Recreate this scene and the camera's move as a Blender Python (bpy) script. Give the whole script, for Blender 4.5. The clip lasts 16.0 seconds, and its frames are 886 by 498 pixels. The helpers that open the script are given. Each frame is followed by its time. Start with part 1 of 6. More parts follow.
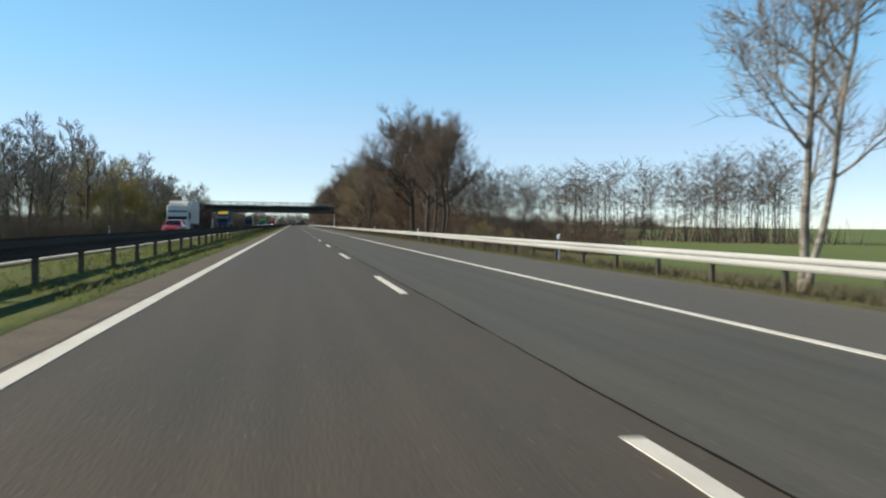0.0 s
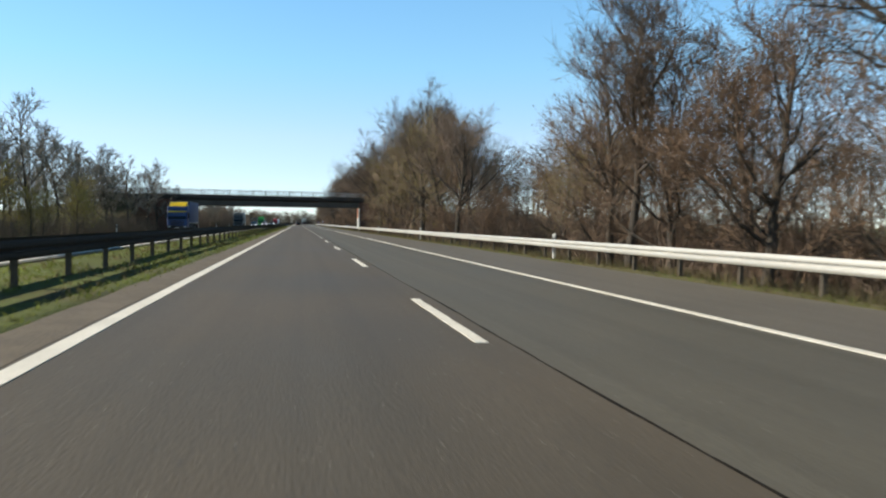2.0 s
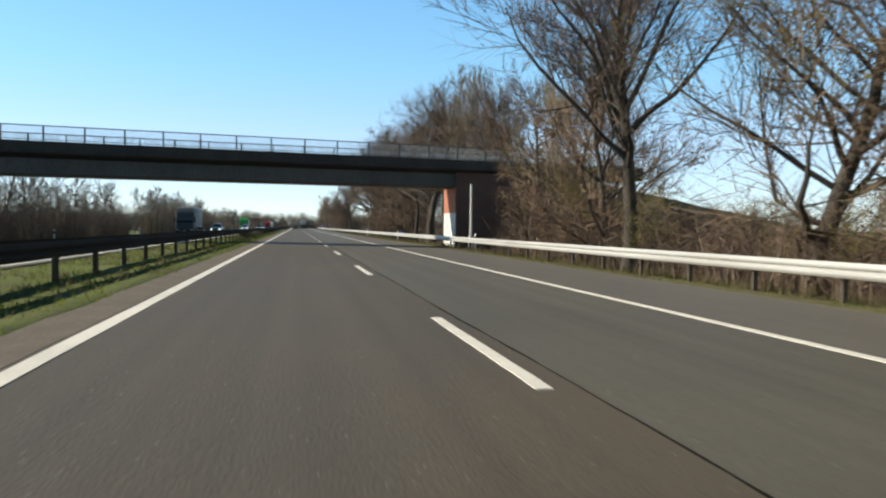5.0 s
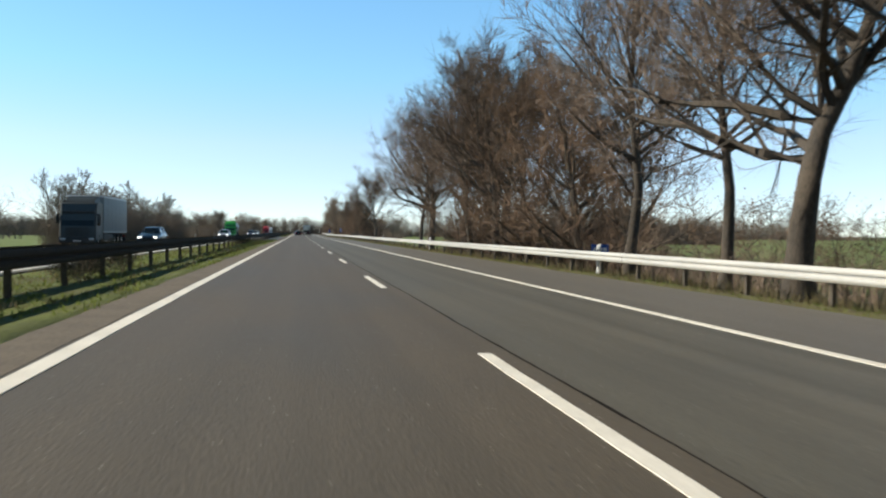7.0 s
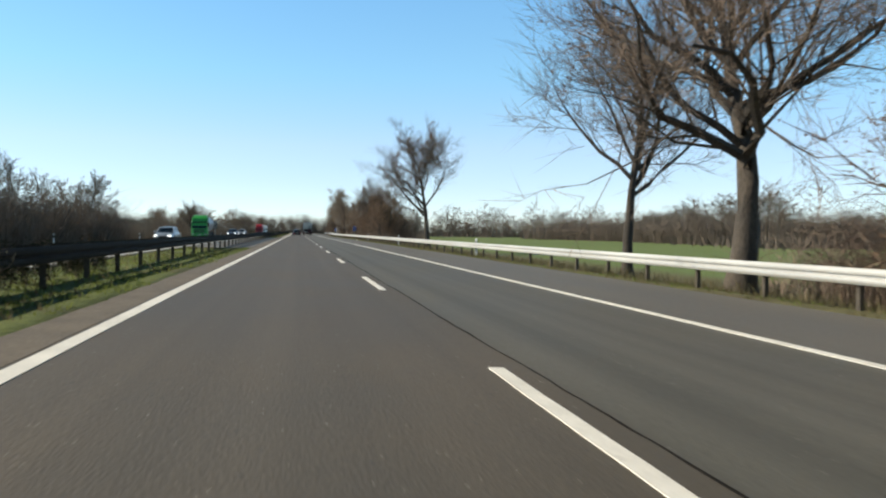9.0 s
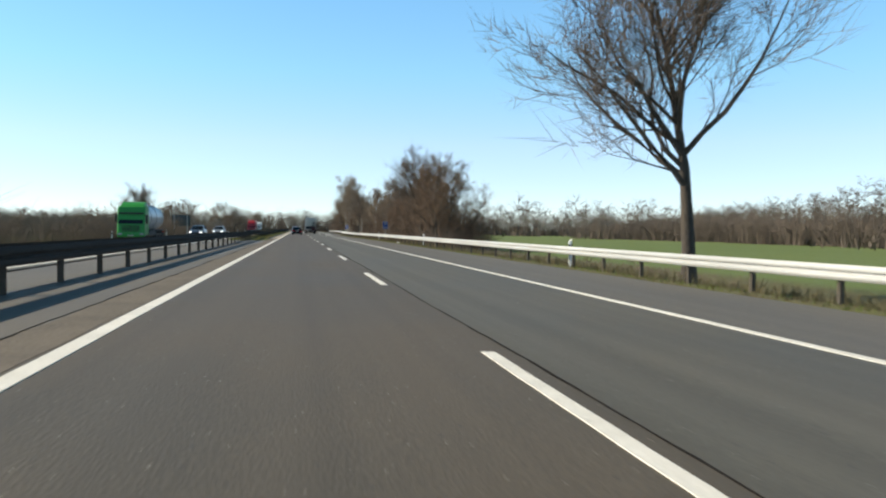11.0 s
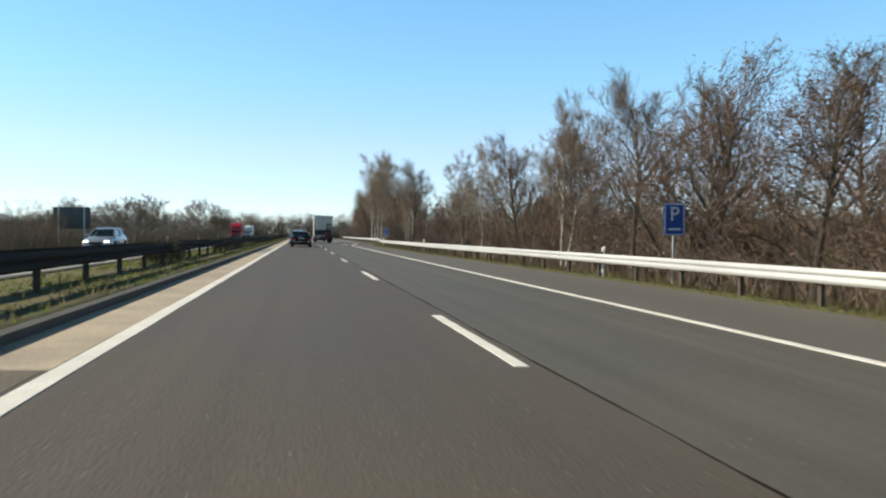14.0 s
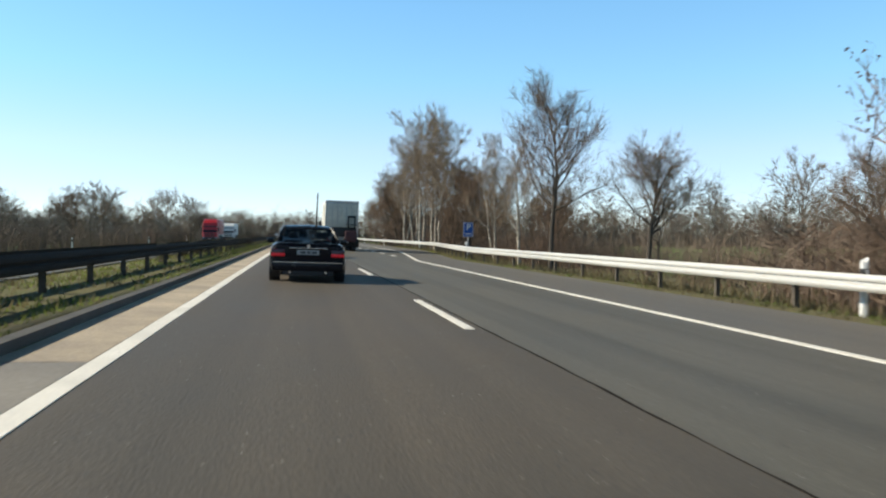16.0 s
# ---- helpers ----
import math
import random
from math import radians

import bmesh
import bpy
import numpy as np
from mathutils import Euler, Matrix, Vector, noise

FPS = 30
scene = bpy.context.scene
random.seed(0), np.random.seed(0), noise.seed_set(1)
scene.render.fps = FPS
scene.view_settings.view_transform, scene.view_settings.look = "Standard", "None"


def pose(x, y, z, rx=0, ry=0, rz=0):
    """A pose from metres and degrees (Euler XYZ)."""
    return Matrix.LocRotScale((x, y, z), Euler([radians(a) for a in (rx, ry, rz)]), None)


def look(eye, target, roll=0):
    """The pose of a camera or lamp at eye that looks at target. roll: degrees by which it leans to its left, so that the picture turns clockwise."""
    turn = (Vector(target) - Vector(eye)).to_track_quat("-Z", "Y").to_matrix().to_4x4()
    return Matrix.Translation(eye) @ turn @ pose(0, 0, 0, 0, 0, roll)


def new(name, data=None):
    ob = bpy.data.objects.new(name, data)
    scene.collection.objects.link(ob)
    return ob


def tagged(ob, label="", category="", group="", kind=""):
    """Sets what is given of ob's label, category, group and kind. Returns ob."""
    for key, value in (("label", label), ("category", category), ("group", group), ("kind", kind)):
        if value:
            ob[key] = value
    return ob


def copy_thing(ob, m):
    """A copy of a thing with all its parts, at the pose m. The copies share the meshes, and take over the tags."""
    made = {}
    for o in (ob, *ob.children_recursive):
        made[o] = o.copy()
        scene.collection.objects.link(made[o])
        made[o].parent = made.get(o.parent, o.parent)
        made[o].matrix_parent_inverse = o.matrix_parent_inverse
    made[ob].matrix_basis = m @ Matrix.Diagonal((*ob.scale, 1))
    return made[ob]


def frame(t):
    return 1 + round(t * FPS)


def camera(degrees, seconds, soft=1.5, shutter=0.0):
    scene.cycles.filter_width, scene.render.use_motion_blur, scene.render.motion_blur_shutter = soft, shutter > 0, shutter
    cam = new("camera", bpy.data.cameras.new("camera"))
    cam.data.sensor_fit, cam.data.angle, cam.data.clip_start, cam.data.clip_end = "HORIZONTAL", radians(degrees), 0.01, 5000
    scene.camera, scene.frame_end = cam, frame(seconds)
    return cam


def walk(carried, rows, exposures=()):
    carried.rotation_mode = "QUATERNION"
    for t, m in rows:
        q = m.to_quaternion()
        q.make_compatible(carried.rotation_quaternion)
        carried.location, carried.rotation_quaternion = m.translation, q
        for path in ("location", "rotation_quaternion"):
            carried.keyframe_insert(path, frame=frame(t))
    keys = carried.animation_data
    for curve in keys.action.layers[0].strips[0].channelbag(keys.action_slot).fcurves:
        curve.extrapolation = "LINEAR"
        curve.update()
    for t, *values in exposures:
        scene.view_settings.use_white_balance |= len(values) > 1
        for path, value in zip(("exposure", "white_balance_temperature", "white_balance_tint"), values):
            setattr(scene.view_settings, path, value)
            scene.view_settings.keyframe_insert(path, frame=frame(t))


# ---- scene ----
# ---------- camera ----------
FALL = 0.025          # crossfall of the carriageway, down to the right
EYE = 1.120           # camera height over the road
cam = camera(60.45, 16.0, soft=2.2, shutter=0.10)
# seconds, x, y, yaw, pitch
PATH = [
    (0.0, -1.842, 0.531, -11.15, -1.80),
    (0.5, -1.820, 19.416, -10.91, -1.88),
    (1.0, -1.803, 37.667, -10.94, -1.89),
    (1.5, -1.815, 54.970, -11.07, -1.74),
    (2.0, -1.776, 71.959, -10.77, -1.87),
    (2.5, -1.767, 88.747, -10.97, -1.77),
    (3.0, -1.758, 104.972, -10.92, -1.71),
    (3.5, -1.751, 120.888, -10.92, -1.79),
    (4.0, -1.757, 136.543, -10.92, -1.73),
    (4.5, -1.763, 151.695, -10.92, -1.67),
    (5.0, -1.769, 166.375, -10.92, -1.61),
    (5.5, -1.775, 180.610, -10.92, -1.55),
    (6.0, -1.781, 194.431, -10.92, -1.49),
    (6.5, -1.778, 208.055, -10.80, -1.51),
    (7.0, -1.771, 221.657, -10.75, -1.18),
    (7.5, -1.758, 235.248, -10.70, -1.23),
    (8.0, -1.799, 248.788, -11.12, -1.41),
    (8.5, -1.708, 262.153, -11.19, -1.34),
    (9.0, -1.671, 275.292, -10.81, -1.25),
    (9.5, -1.700, 288.410, -10.81, -1.30),
    (10.0, -1.728, 301.473, -10.81, -1.34),
    (10.5, -1.757, 314.465, -10.81, -1.39),
    (11.0, -1.786, 327.368, -10.81, -1.43),
    (11.5, -1.814, 340.166, -10.81, -1.48),
    (12.0, -1.840, 352.904, -11.11, -0.95),
    (12.5, -1.860, 365.550, -10.72, -1.29),
    (13.0, -1.884, 377.957, -10.59, -1.16),
    (13.5, -1.938, 390.490, -10.89, -1.17),
    (14.0, -1.951, 402.667, -10.60, -1.01),
    (14.5, -2.020, 415.089, -10.83, -1.02),
    (15.0, -2.052, 427.630, -10.86, -1.11),
    (15.5, -2.094, 440.360, -10.92, -0.89),
    (16.0, -2.139, 452.654, -10.79, -0.96),
]

rows = []
for t, x, y, yaw, pitch in PATH:
    eye = Vector((x, y, EYE - FALL * x))
    a, b = radians(yaw), radians(pitch)
    way = Vector((-math.sin(a) * math.cos(b), math.cos(a) * math.cos(b), math.sin(b)))
    rows.append((t, look(eye, eye + way, 0.50)))
walk(cam, rows, exposures=[(0.0, 0.12, 6700, 7), (1.0, 0.25, 6700, 7), (3.0, 0.33, 6700, 7), (6.0, 0.33, 6700, 7), (7.5, 0.35, 6700, 7), (9.0, 0.27, 6700, 7), (11.5, 0.37, 6700, 7), (16.0, 0.37, 6700, 7)])

# ---------- sky and sun ----------
SUN_EL, SUN_AZ = 31.2, -76.0      # azimuth from straight ahead, to the left
world = bpy.data.worlds.new("sky")
scene.world = world
world.use_nodes = True
wn = world.node_tree
wn.nodes.clear()
sky = wn.nodes.new("ShaderNodeTexSky")
sky.sky_type = "NISHITA"
sky.sun_disc = False
sky.sun_elevation = radians(SUN_EL)
sky.sun_rotation = radians(SUN_AZ)
sky.altitude = 50
sky.air_density = 0.72
sky.dust_density = 0.0
sky.ozone_density = 4.0
bg = wn.nodes.new("ShaderNodeBackground")
bg.inputs["Strength"].default_value = 0.40
wo = wn.nodes.new("ShaderNodeOutputWorld")
clear = wn.nodes.new("ShaderNodeMix")
clear.data_type, clear.blend_type = "RGBA", "MULTIPLY"
clear.inputs["Factor"].default_value = 1.0
clear.inputs["B"].default_value = (0.86, 0.98, 0.972, 1)
haze = wn.nodes.new("ShaderNodeGamma")
haze.inputs["Gamma"].default_value = 0.60
wn.links.new(sky.outputs[0], haze.inputs["Color"])
rich = wn.nodes.new("ShaderNodeHueSaturation")
rich.inputs["Saturation"].default_value = 1.17
wn.links.new(haze.outputs[0], rich.inputs["Color"])
wn.links.new(rich.outputs[0], clear.inputs["A"])
# pale at the horizon, azure above it, deep blue overhead
up = wn.nodes.new("ShaderNodeTexCoord")
high = wn.nodes.new("ShaderNodeSeparateXYZ")
wn.links.new(up.outputs["Generated"], high.inputs[0])
band = wn.nodes.new("ShaderNodeValToRGB")
SKY_BAND = [(0.0, (0.84, 0.76, 0.79)), (0.06, (0.88, 0.77, 0.80)), (0.11, (0.94, 0.81, 0.83)), (0.20, (0.79, 0.885, 0.89)), (0.29, (0.72, 0.865, 0.93)),
            (0.42, (0.36, 0.45, 0.48)), (0.60, (0.14, 0.175, 0.18)), (1.0, (0.085, 0.105, 0.11))]
while len(band.color_ramp.elements) < len(SKY_BAND):
    band.color_ramp.elements.new(0.5)
for e, (pos, c) in zip(band.color_ramp.elements, SKY_BAND):
    e.position, e.color = pos, (*c, 1)
wn.links.new(high.outputs["Z"], band.inputs["Fac"])
deep = wn.nodes.new("ShaderNodeMix")
deep.data_type, deep.blend_type = "RGBA", "MULTIPLY"
deep.inputs["Factor"].default_value = 1.0
wn.links.new(clear.outputs["Result"], deep.inputs["A"])
wn.links.new(band.outputs["Color"], deep.inputs["B"])
wn.links.new(deep.outputs["Result"], bg.inputs["Color"])
wn.links.new(bg.outputs[0], wo.inputs["Surface"])
sun_data = bpy.data.lights.new("sun", "SUN")
sun_data.energy = 5.0
sun_data.angle = radians(0.53)
sun_data.color = (1.0, 0.91, 0.77)
sun = new("sun", sun_data)
ea, aa = radians(SUN_EL), radians(SUN_AZ)
sun_dir = Vector((math.sin(aa) * math.cos(ea), math.cos(aa) * math.cos(ea), math.sin(ea)))
sun.matrix_world = look(sun_dir * 300, (0, 0, 0))


# ---------- materials ----------
def material(name, base, other=None, rough=0.7, metal=0.0, scale=3.0, fine=40.0, bump=0.0, var=0.25,
             stretch=(1, 1, 1), spec=0.5, random_tint=0.0, coat=0.0):
    """A surface with a broad and a fine variation of colour, varied roughness and relief."""
    m = bpy.data.materials.new(name)
    m.use_nodes = True
    nt = m.node_tree
    p = nt.nodes["Principled BSDF"]
    p.inputs["Metallic"].default_value = metal
    p.inputs["Specular IOR Level"].default_value = spec
    p.inputs["Coat Weight"].default_value = coat
    p.inputs["Coat Roughness"].default_value = 0.06
    tc = nt.nodes.new("ShaderNodeTexCoord")
    mp = nt.nodes.new("ShaderNodeMapping")
    mp.inputs["Scale"].default_value = stretch
    nt.links.new(tc.outputs["Object"], mp.inputs["Vector"])
    n1 = nt.nodes.new("ShaderNodeTexNoise")
    n1.inputs["Scale"].default_value = scale
    n1.inputs["Detail"].default_value = 5
    n2 = nt.nodes.new("ShaderNodeTexNoise")
    n2.inputs["Scale"].default_value = fine
    n2.inputs["Detail"].default_value = 3
    for n in (n1, n2):
        nt.links.new(mp.outputs[0], n.inputs["Vector"])
    other = other or tuple(c * (1 - var) for c in base)
    r1 = nt.nodes.new("ShaderNodeValToRGB")
    r1.color_ramp.elements[0].position, r1.color_ramp.elements[1].position = 0.35, 0.65
    r1.color_ramp.elements[0].color = (*other, 1)
    r1.color_ramp.elements[1].color = (*base, 1)
    nt.links.new(n1.outputs["Fac"], r1.inputs["Fac"])
    mix = nt.nodes.new("ShaderNodeMix")
    mix.data_type, mix.blend_type = "RGBA", "MULTIPLY"
    mix.inputs["Factor"].default_value = 1.0
    r2 = nt.nodes.new("ShaderNodeValToRGB")
    r2.color_ramp.elements[0].position, r2.color_ramp.elements[1].position = 0.3, 0.7
    lo, hi = 1 - var, 1 + var * 0.6
    r2.color_ramp.elements[0].color = (lo, lo, lo, 1)
    r2.color_ramp.elements[1].color = (hi, hi, hi, 1)
    nt.links.new(n2.outputs["Fac"], r2.inputs["Fac"])
    nt.links.new(r1.outputs["Color"], mix.inputs["A"])
    nt.links.new(r2.outputs["Color"], mix.inputs["B"])
    last = mix.outputs["Result"]
    if random_tint:
        oi = nt.nodes.new("ShaderNodeObjectInfo")
        hs = nt.nodes.new("ShaderNodeHueSaturation")
        mr = nt.nodes.new("ShaderNodeMapRange")
        mr.inputs["To Min"].default_value, mr.inputs["To Max"].default_value = 1 - random_tint, 1 + random_tint
        nt.links.new(oi.outputs["Random"], mr.inputs["Value"])
        nt.links.new(mr.outputs[0], hs.inputs["Value"])
        nt.links.new(last, hs.inputs["Color"])
        last = hs.outputs["Color"]
    nt.links.new(last, p.inputs["Base Color"])
    rr = nt.nodes.new("ShaderNodeMapRange")
    rr.inputs["To Min"].default_value, rr.inputs["To Max"].default_value = max(0.02, rough - 0.1), min(1, rough + 0.1)
    nt.links.new(n1.outputs["Fac"], rr.inputs["Value"])
    nt.links.new(rr.outputs[0], p.inputs["Roughness"])
    if bump:
        bn = nt.nodes.new("ShaderNodeBump")
        bn.inputs["Strength"].default_value = bump
        bn.inputs["Distance"].default_value = 0.02
        nt.links.new(n2.outputs["Fac"], bn.inputs["Height"])
        nt.links.new(bn.outputs[0], p.inputs["Normal"])
    return m


def asphalt(name, base, warm, streak, cracks=True):
    """Worn asphalt: stone grain, broad patches, lengthwise wheel polish."""
    m = material(name, base, warm, rough=0.70, scale=0.45, fine=45.0, bump=0.25, var=0.20, stretch=(1, 0.5, 1), spec=0.45)
    nt = m.node_tree
    p = nt.nodes["Principled BSDF"]
    tc = nt.nodes.new("ShaderNodeTexCoord")
    mp = nt.nodes.new("ShaderNodeMapping")
    mp.inputs["Scale"].default_value = (2.2, 0.012, 1)
    nt.links.new(tc.outputs["Object"], mp.inputs["Vector"])
    n = nt.nodes.new("ShaderNodeTexNoise")
    n.inputs["Scale"].default_value = 1.0
    n.inputs["Detail"].default_value = 4
    nt.links.new(mp.outputs[0], n.inputs["Vector"])
    # speckle of light and dark stones
    v = nt.nodes.new("ShaderNodeTexVoronoi")
    v.inputs["Scale"].default_value = 55.0
    nt.links.new(tc.outputs["Object"], v.inputs["Vector"])
    r = nt.nodes.new("ShaderNodeMapRange")
    r.inputs["From Min"].default_value, r.inputs["From Max"].default_value = 0.3, 0.7
    r.inputs["To Min"].default_value, r.inputs["To Max"].default_value = 1 - streak, 1 + streak
    nt.links.new(n.outputs["Fac"], r.inputs["Value"])
    r2 = nt.nodes.new("ShaderNodeMapRange")
    r2.inputs["From Min"].default_value, r2.inputs["From Max"].default_value = 0.0, 0.7
    r2.inputs["To Min"].default_value, r2.inputs["To Max"].default_value = 1.07, 0.92
    nt.links.new(v.outputs["Distance"], r2.inputs["Value"])
    mul = nt.nodes.new("ShaderNodeMath")
    mul.operation = "MULTIPLY"
    nt.links.new(r.outputs[0], mul.inputs[0])
    nt.links.new(r2.outputs[0], mul.inputs[1])
    vm = nt.nodes.new("ShaderNodeVectorMath")
    vm.operation = "SCALE"
    src = p.inputs["Base Color"].links[0].from_socket
    nt.links.new(src, vm.inputs[0])
    nt.links.new(mul.outputs[0], vm.inputs["Scale"])
    # single pale chippings worn bright, and dark tar spots
    last = vm.outputs[0]
    for scale, limit, rare, tone in ((24.0, 0.20, 0.965, (0.36, 0.335, 0.29)), (8.0, 0.06, 0.95, (0.42, 0.39, 0.34)), (13.0, 0.20, 0.96, (0.045, 0.042, 0.038))):
        cell = nt.nodes.new("ShaderNodeTexVoronoi")
        cell.inputs["Scale"].default_value = scale
        nt.links.new(tc.outputs["Object"], cell.inputs["Vector"])
        near = nt.nodes.new("ShaderNodeMath")
        near.operation = "LESS_THAN"
        near.inputs[1].default_value = limit
        nt.links.new(cell.outputs["Distance"], near.inputs[0])
        few = nt.nodes.new("ShaderNodeSeparateColor")
        nt.links.new(cell.outputs["Color"], few.inputs[0])
        pick = nt.nodes.new("ShaderNodeMath")
        pick.operation = "GREATER_THAN"
        pick.inputs[1].default_value = rare
        nt.links.new(few.outputs[0], pick.inputs[0])
        both = nt.nodes.new("ShaderNodeMath")
        both.operation = "MULTIPLY"
        nt.links.new(near.outputs[0], both.inputs[0])
        nt.links.new(pick.outputs[0], both.inputs[1])
        mx = nt.nodes.new("ShaderNodeMix")
        mx.data_type = "RGBA"
        nt.links.new(both.outputs[0], mx.inputs["Factor"])
        nt.links.new(last, mx.inputs["A"])
        mx.inputs["B"].default_value = (*tone, 1)
        last = mx.outputs["Result"]
    nt.links.new(last, p.inputs["Base Color"])
    return m


def paint_line(name):
    """Thermoplastic line, scuffed to grey in spots."""
    m = material(name, (0.86, 0.825, 0.75), (0.74, 0.71, 0.64), rough=0.7, scale=1.5, fine=30, var=0.12)
    nt = m.node_tree
    p = nt.nodes["Principled BSDF"]
    tc = nt.nodes.new("ShaderNodeTexCoord")
    n = nt.nodes.new("ShaderNodeTexNoise")
    n.inputs["Scale"].default_value = 9.0
    n.inputs["Detail"].default_value = 8
    n.inputs["Roughness"].default_value = 0.75
    nt.links.new(tc.outputs["Object"], n.inputs["Vector"])
    r = nt.nodes.new("ShaderNodeMapRange")
    r.inputs["From Min"].default_value, r.inputs["From Max"].default_value = 0.60, 0.72
    nt.links.new(n.outputs["Fac"], r.inputs["Value"])
    mx = nt.nodes.new("ShaderNodeMix")
    mx.data_type = "RGBA"
    src = p.inputs["Base Color"].links[0].from_socket
    nt.links.new(r.outputs[0], mx.inputs["Factor"])
    nt.links.new(src, mx.inputs["A"])
    mx.inputs["B"].default_value = (0.22, 0.21, 0.19, 1)
    nt.links.new(mx.outputs["Result"], p.inputs["Base Color"])
    return m


def glass(name, tint):
    m = bpy.data.materials.new(name)
    m.use_nodes = True
    p = m.node_tree.nodes["Principled BSDF"]
    p.inputs["Base Color"].default_value = (*tint, 1)
    p.inputs["Transmission Weight"].default_value = 1.0
    p.inputs["Roughness"].default_value = 0.02
    p.inputs["IOR"].default_value = 1.45
    return m


def lamp(name, colour, strength):
    m = bpy.data.materials.new(name)
    m.use_nodes = True
    p = m.node_tree.nodes["Principled BSDF"]
    p.inputs["Base Color"].default_value = (*colour, 1)
    p.inputs["Roughness"].default_value = 0.27
    p.inputs["Emission Color"].default_value = (*colour, 1)
    p.inputs["Emission Strength"].default_value = strength
    return m


def thin_leaf(m):
    """Lets light through a blade or leaf."""
    nt = m.node_tree
    p = nt.nodes["Principled BSDF"]
    out = nt.nodes["Material Output"]
    tr = nt.nodes.new("ShaderNodeBsdfTranslucent")
    nt.links.new(p.inputs["Base Color"].links[0].from_socket, tr.inputs["Color"])
    mx = nt.nodes.new("ShaderNodeMixShader")
    mx.inputs[0].default_value = 0.5
    nt.links.new(p.outputs[0], mx.inputs[1])
    nt.links.new(tr.outputs[0], mx.inputs[2])
    nt.links.new(mx.outputs[0], out.inputs["Surface"])
    return m


M_LEFT = asphalt("asphalt_overtaking_lane", (0.110, 0.089, 0.065), (0.092, 0.077, 0.058), 0.12)
M_RIGHT = asphalt("asphalt_inner_lane", (0.119, 0.109, 0.087), (0.101, 0.094, 0.076), 0.18)
M_SHOULDER = asphalt("asphalt_shoulder", (0.146, 0.131, 0.110), (0.126, 0.114, 0.097), 0.06)
M_SEAL = material("bitumen_seam", (0.022, 0.020, 0.018), rough=0.95, var=0.3, spec=0.05)
M_LINE = paint_line("road_paint")
M_GUTTER = material("sandy_concrete_gutter", (0.52, 0.43, 0.315), (0.36, 0.30, 0.23), rough=0.9, scale=0.8, fine=25, bump=0.3, var=0.18)
M_CONC_STRIP = material("grey_concrete_gutter", (0.27, 0.25, 0.22), (0.22, 0.205, 0.185), rough=0.9, scale=0.9, fine=25, bump=0.3, var=0.15)
# kerb concrete, its grey lowered to imitate the shaded road face
M_KERB = material("kerb_concrete_shaded", (0.105, 0.100, 0.092), (0.070, 0.067, 0.062), rough=0.9, scale=2.0, fine=40, bump=0.3)
M_GRAVEL = material("verge_grit", (0.165, 0.136, 0.104), (0.125, 0.104, 0.080), rough=0.95, scale=1.6, fine=30, bump=0.6, var=0.35)
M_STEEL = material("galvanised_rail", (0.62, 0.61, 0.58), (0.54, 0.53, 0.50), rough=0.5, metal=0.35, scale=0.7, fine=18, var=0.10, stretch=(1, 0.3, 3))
# median rails: near-black base colour stands in for their shaded side
M_STEEL_SHADED = material("shaded_rail", (0.050, 0.046, 0.043), (0.034, 0.032, 0.030), rough=0.9, metal=0.0, spec=0.15, scale=0.7, fine=18, var=0.18, stretch=(1, 0.3, 3))
M_POST = material("rail_post", (0.120, 0.102, 0.080), (0.080, 0.064, 0.050), rough=0.8, metal=0.15, scale=4, fine=30)
M_BARK = material("bark_dark", (0.085, 0.068, 0.052), (0.055, 0.047, 0.040), rough=0.95, scale=2.5, fine=22, bump=0.8, var=0.4, stretch=(1, 1, 0.3), random_tint=0.25)
M_BIRCH = material("bark_birch", (0.42, 0.385, 0.33), (0.17, 0.14, 0.11), rough=0.85, scale=2.2, fine=14, bump=0.4, var=0.35, stretch=(1, 1, 2.5), random_tint=0.2)
M_TWIG = material("twigs_grey_brown", (0.235, 0.172, 0.130), (0.175, 0.130, 0.100), rough=0.9, scale=0.8, fine=12, var=0.3, random_tint=0.25)
M_TWIG_RED = material("twigs_red_brown", (0.225, 0.150, 0.100), (0.170, 0.115, 0.080), rough=0.9, scale=0.8, fine=12, var=0.3, random_tint=0.25)
# far-tree twigs: paler grey puts distance haze into the colour
M_TWIG_HAZED = material("twigs_grey_hazed", (0.255, 0.225, 0.195), (0.19, 0.168, 0.145), rough=0.9, scale=0.8, fine=12, var=0.3, random_tint=0.2)
M_BRUSH = material("brushwood_canes", (0.150, 0.098, 0.068), (0.105, 0.070, 0.050), rough=0.95, scale=0.5, fine=8, var=0.35)
M_TWIG_PALE = material("twigs_pale", (0.31, 0.235, 0.165), (0.23, 0.17, 0.12), rough=0.9, scale=0.8, fine=12, var=0.3, random_tint=0.2)
M_LEAF_BROWN = material("dry_leaves", (0.205, 0.132, 0.082), (0.150, 0.100, 0.066), rough=0.85, scale=1.2, fine=14, var=0.35, random_tint=0.25)
M_BUSH = material("dark_bush_leaves", (0.040, 0.046, 0.018), (0.030, 0.032, 0.014), rough=0.8, scale=1.2, fine=14, var=0.3, random_tint=0.2)
M_BUD = material("yellow_green_buds", (0.36, 0.315, 0.085), (0.27, 0.225, 0.072), rough=0.8, scale=1.2, fine=14, var=0.3, random_tint=0.2)
M_GRASS_BLADE = material("grass_blades", (0.20, 0.24, 0.056), (0.15, 0.175, 0.046), rough=0.8, scale=0.35, fine=6, var=0.35)
M_DRY_BLADE = material("dry_grass_blades", (0.22, 0.185, 0.095), (0.15, 0.125, 0.066), rough=0.85, scale=0.4, fine=6, var=0.35)
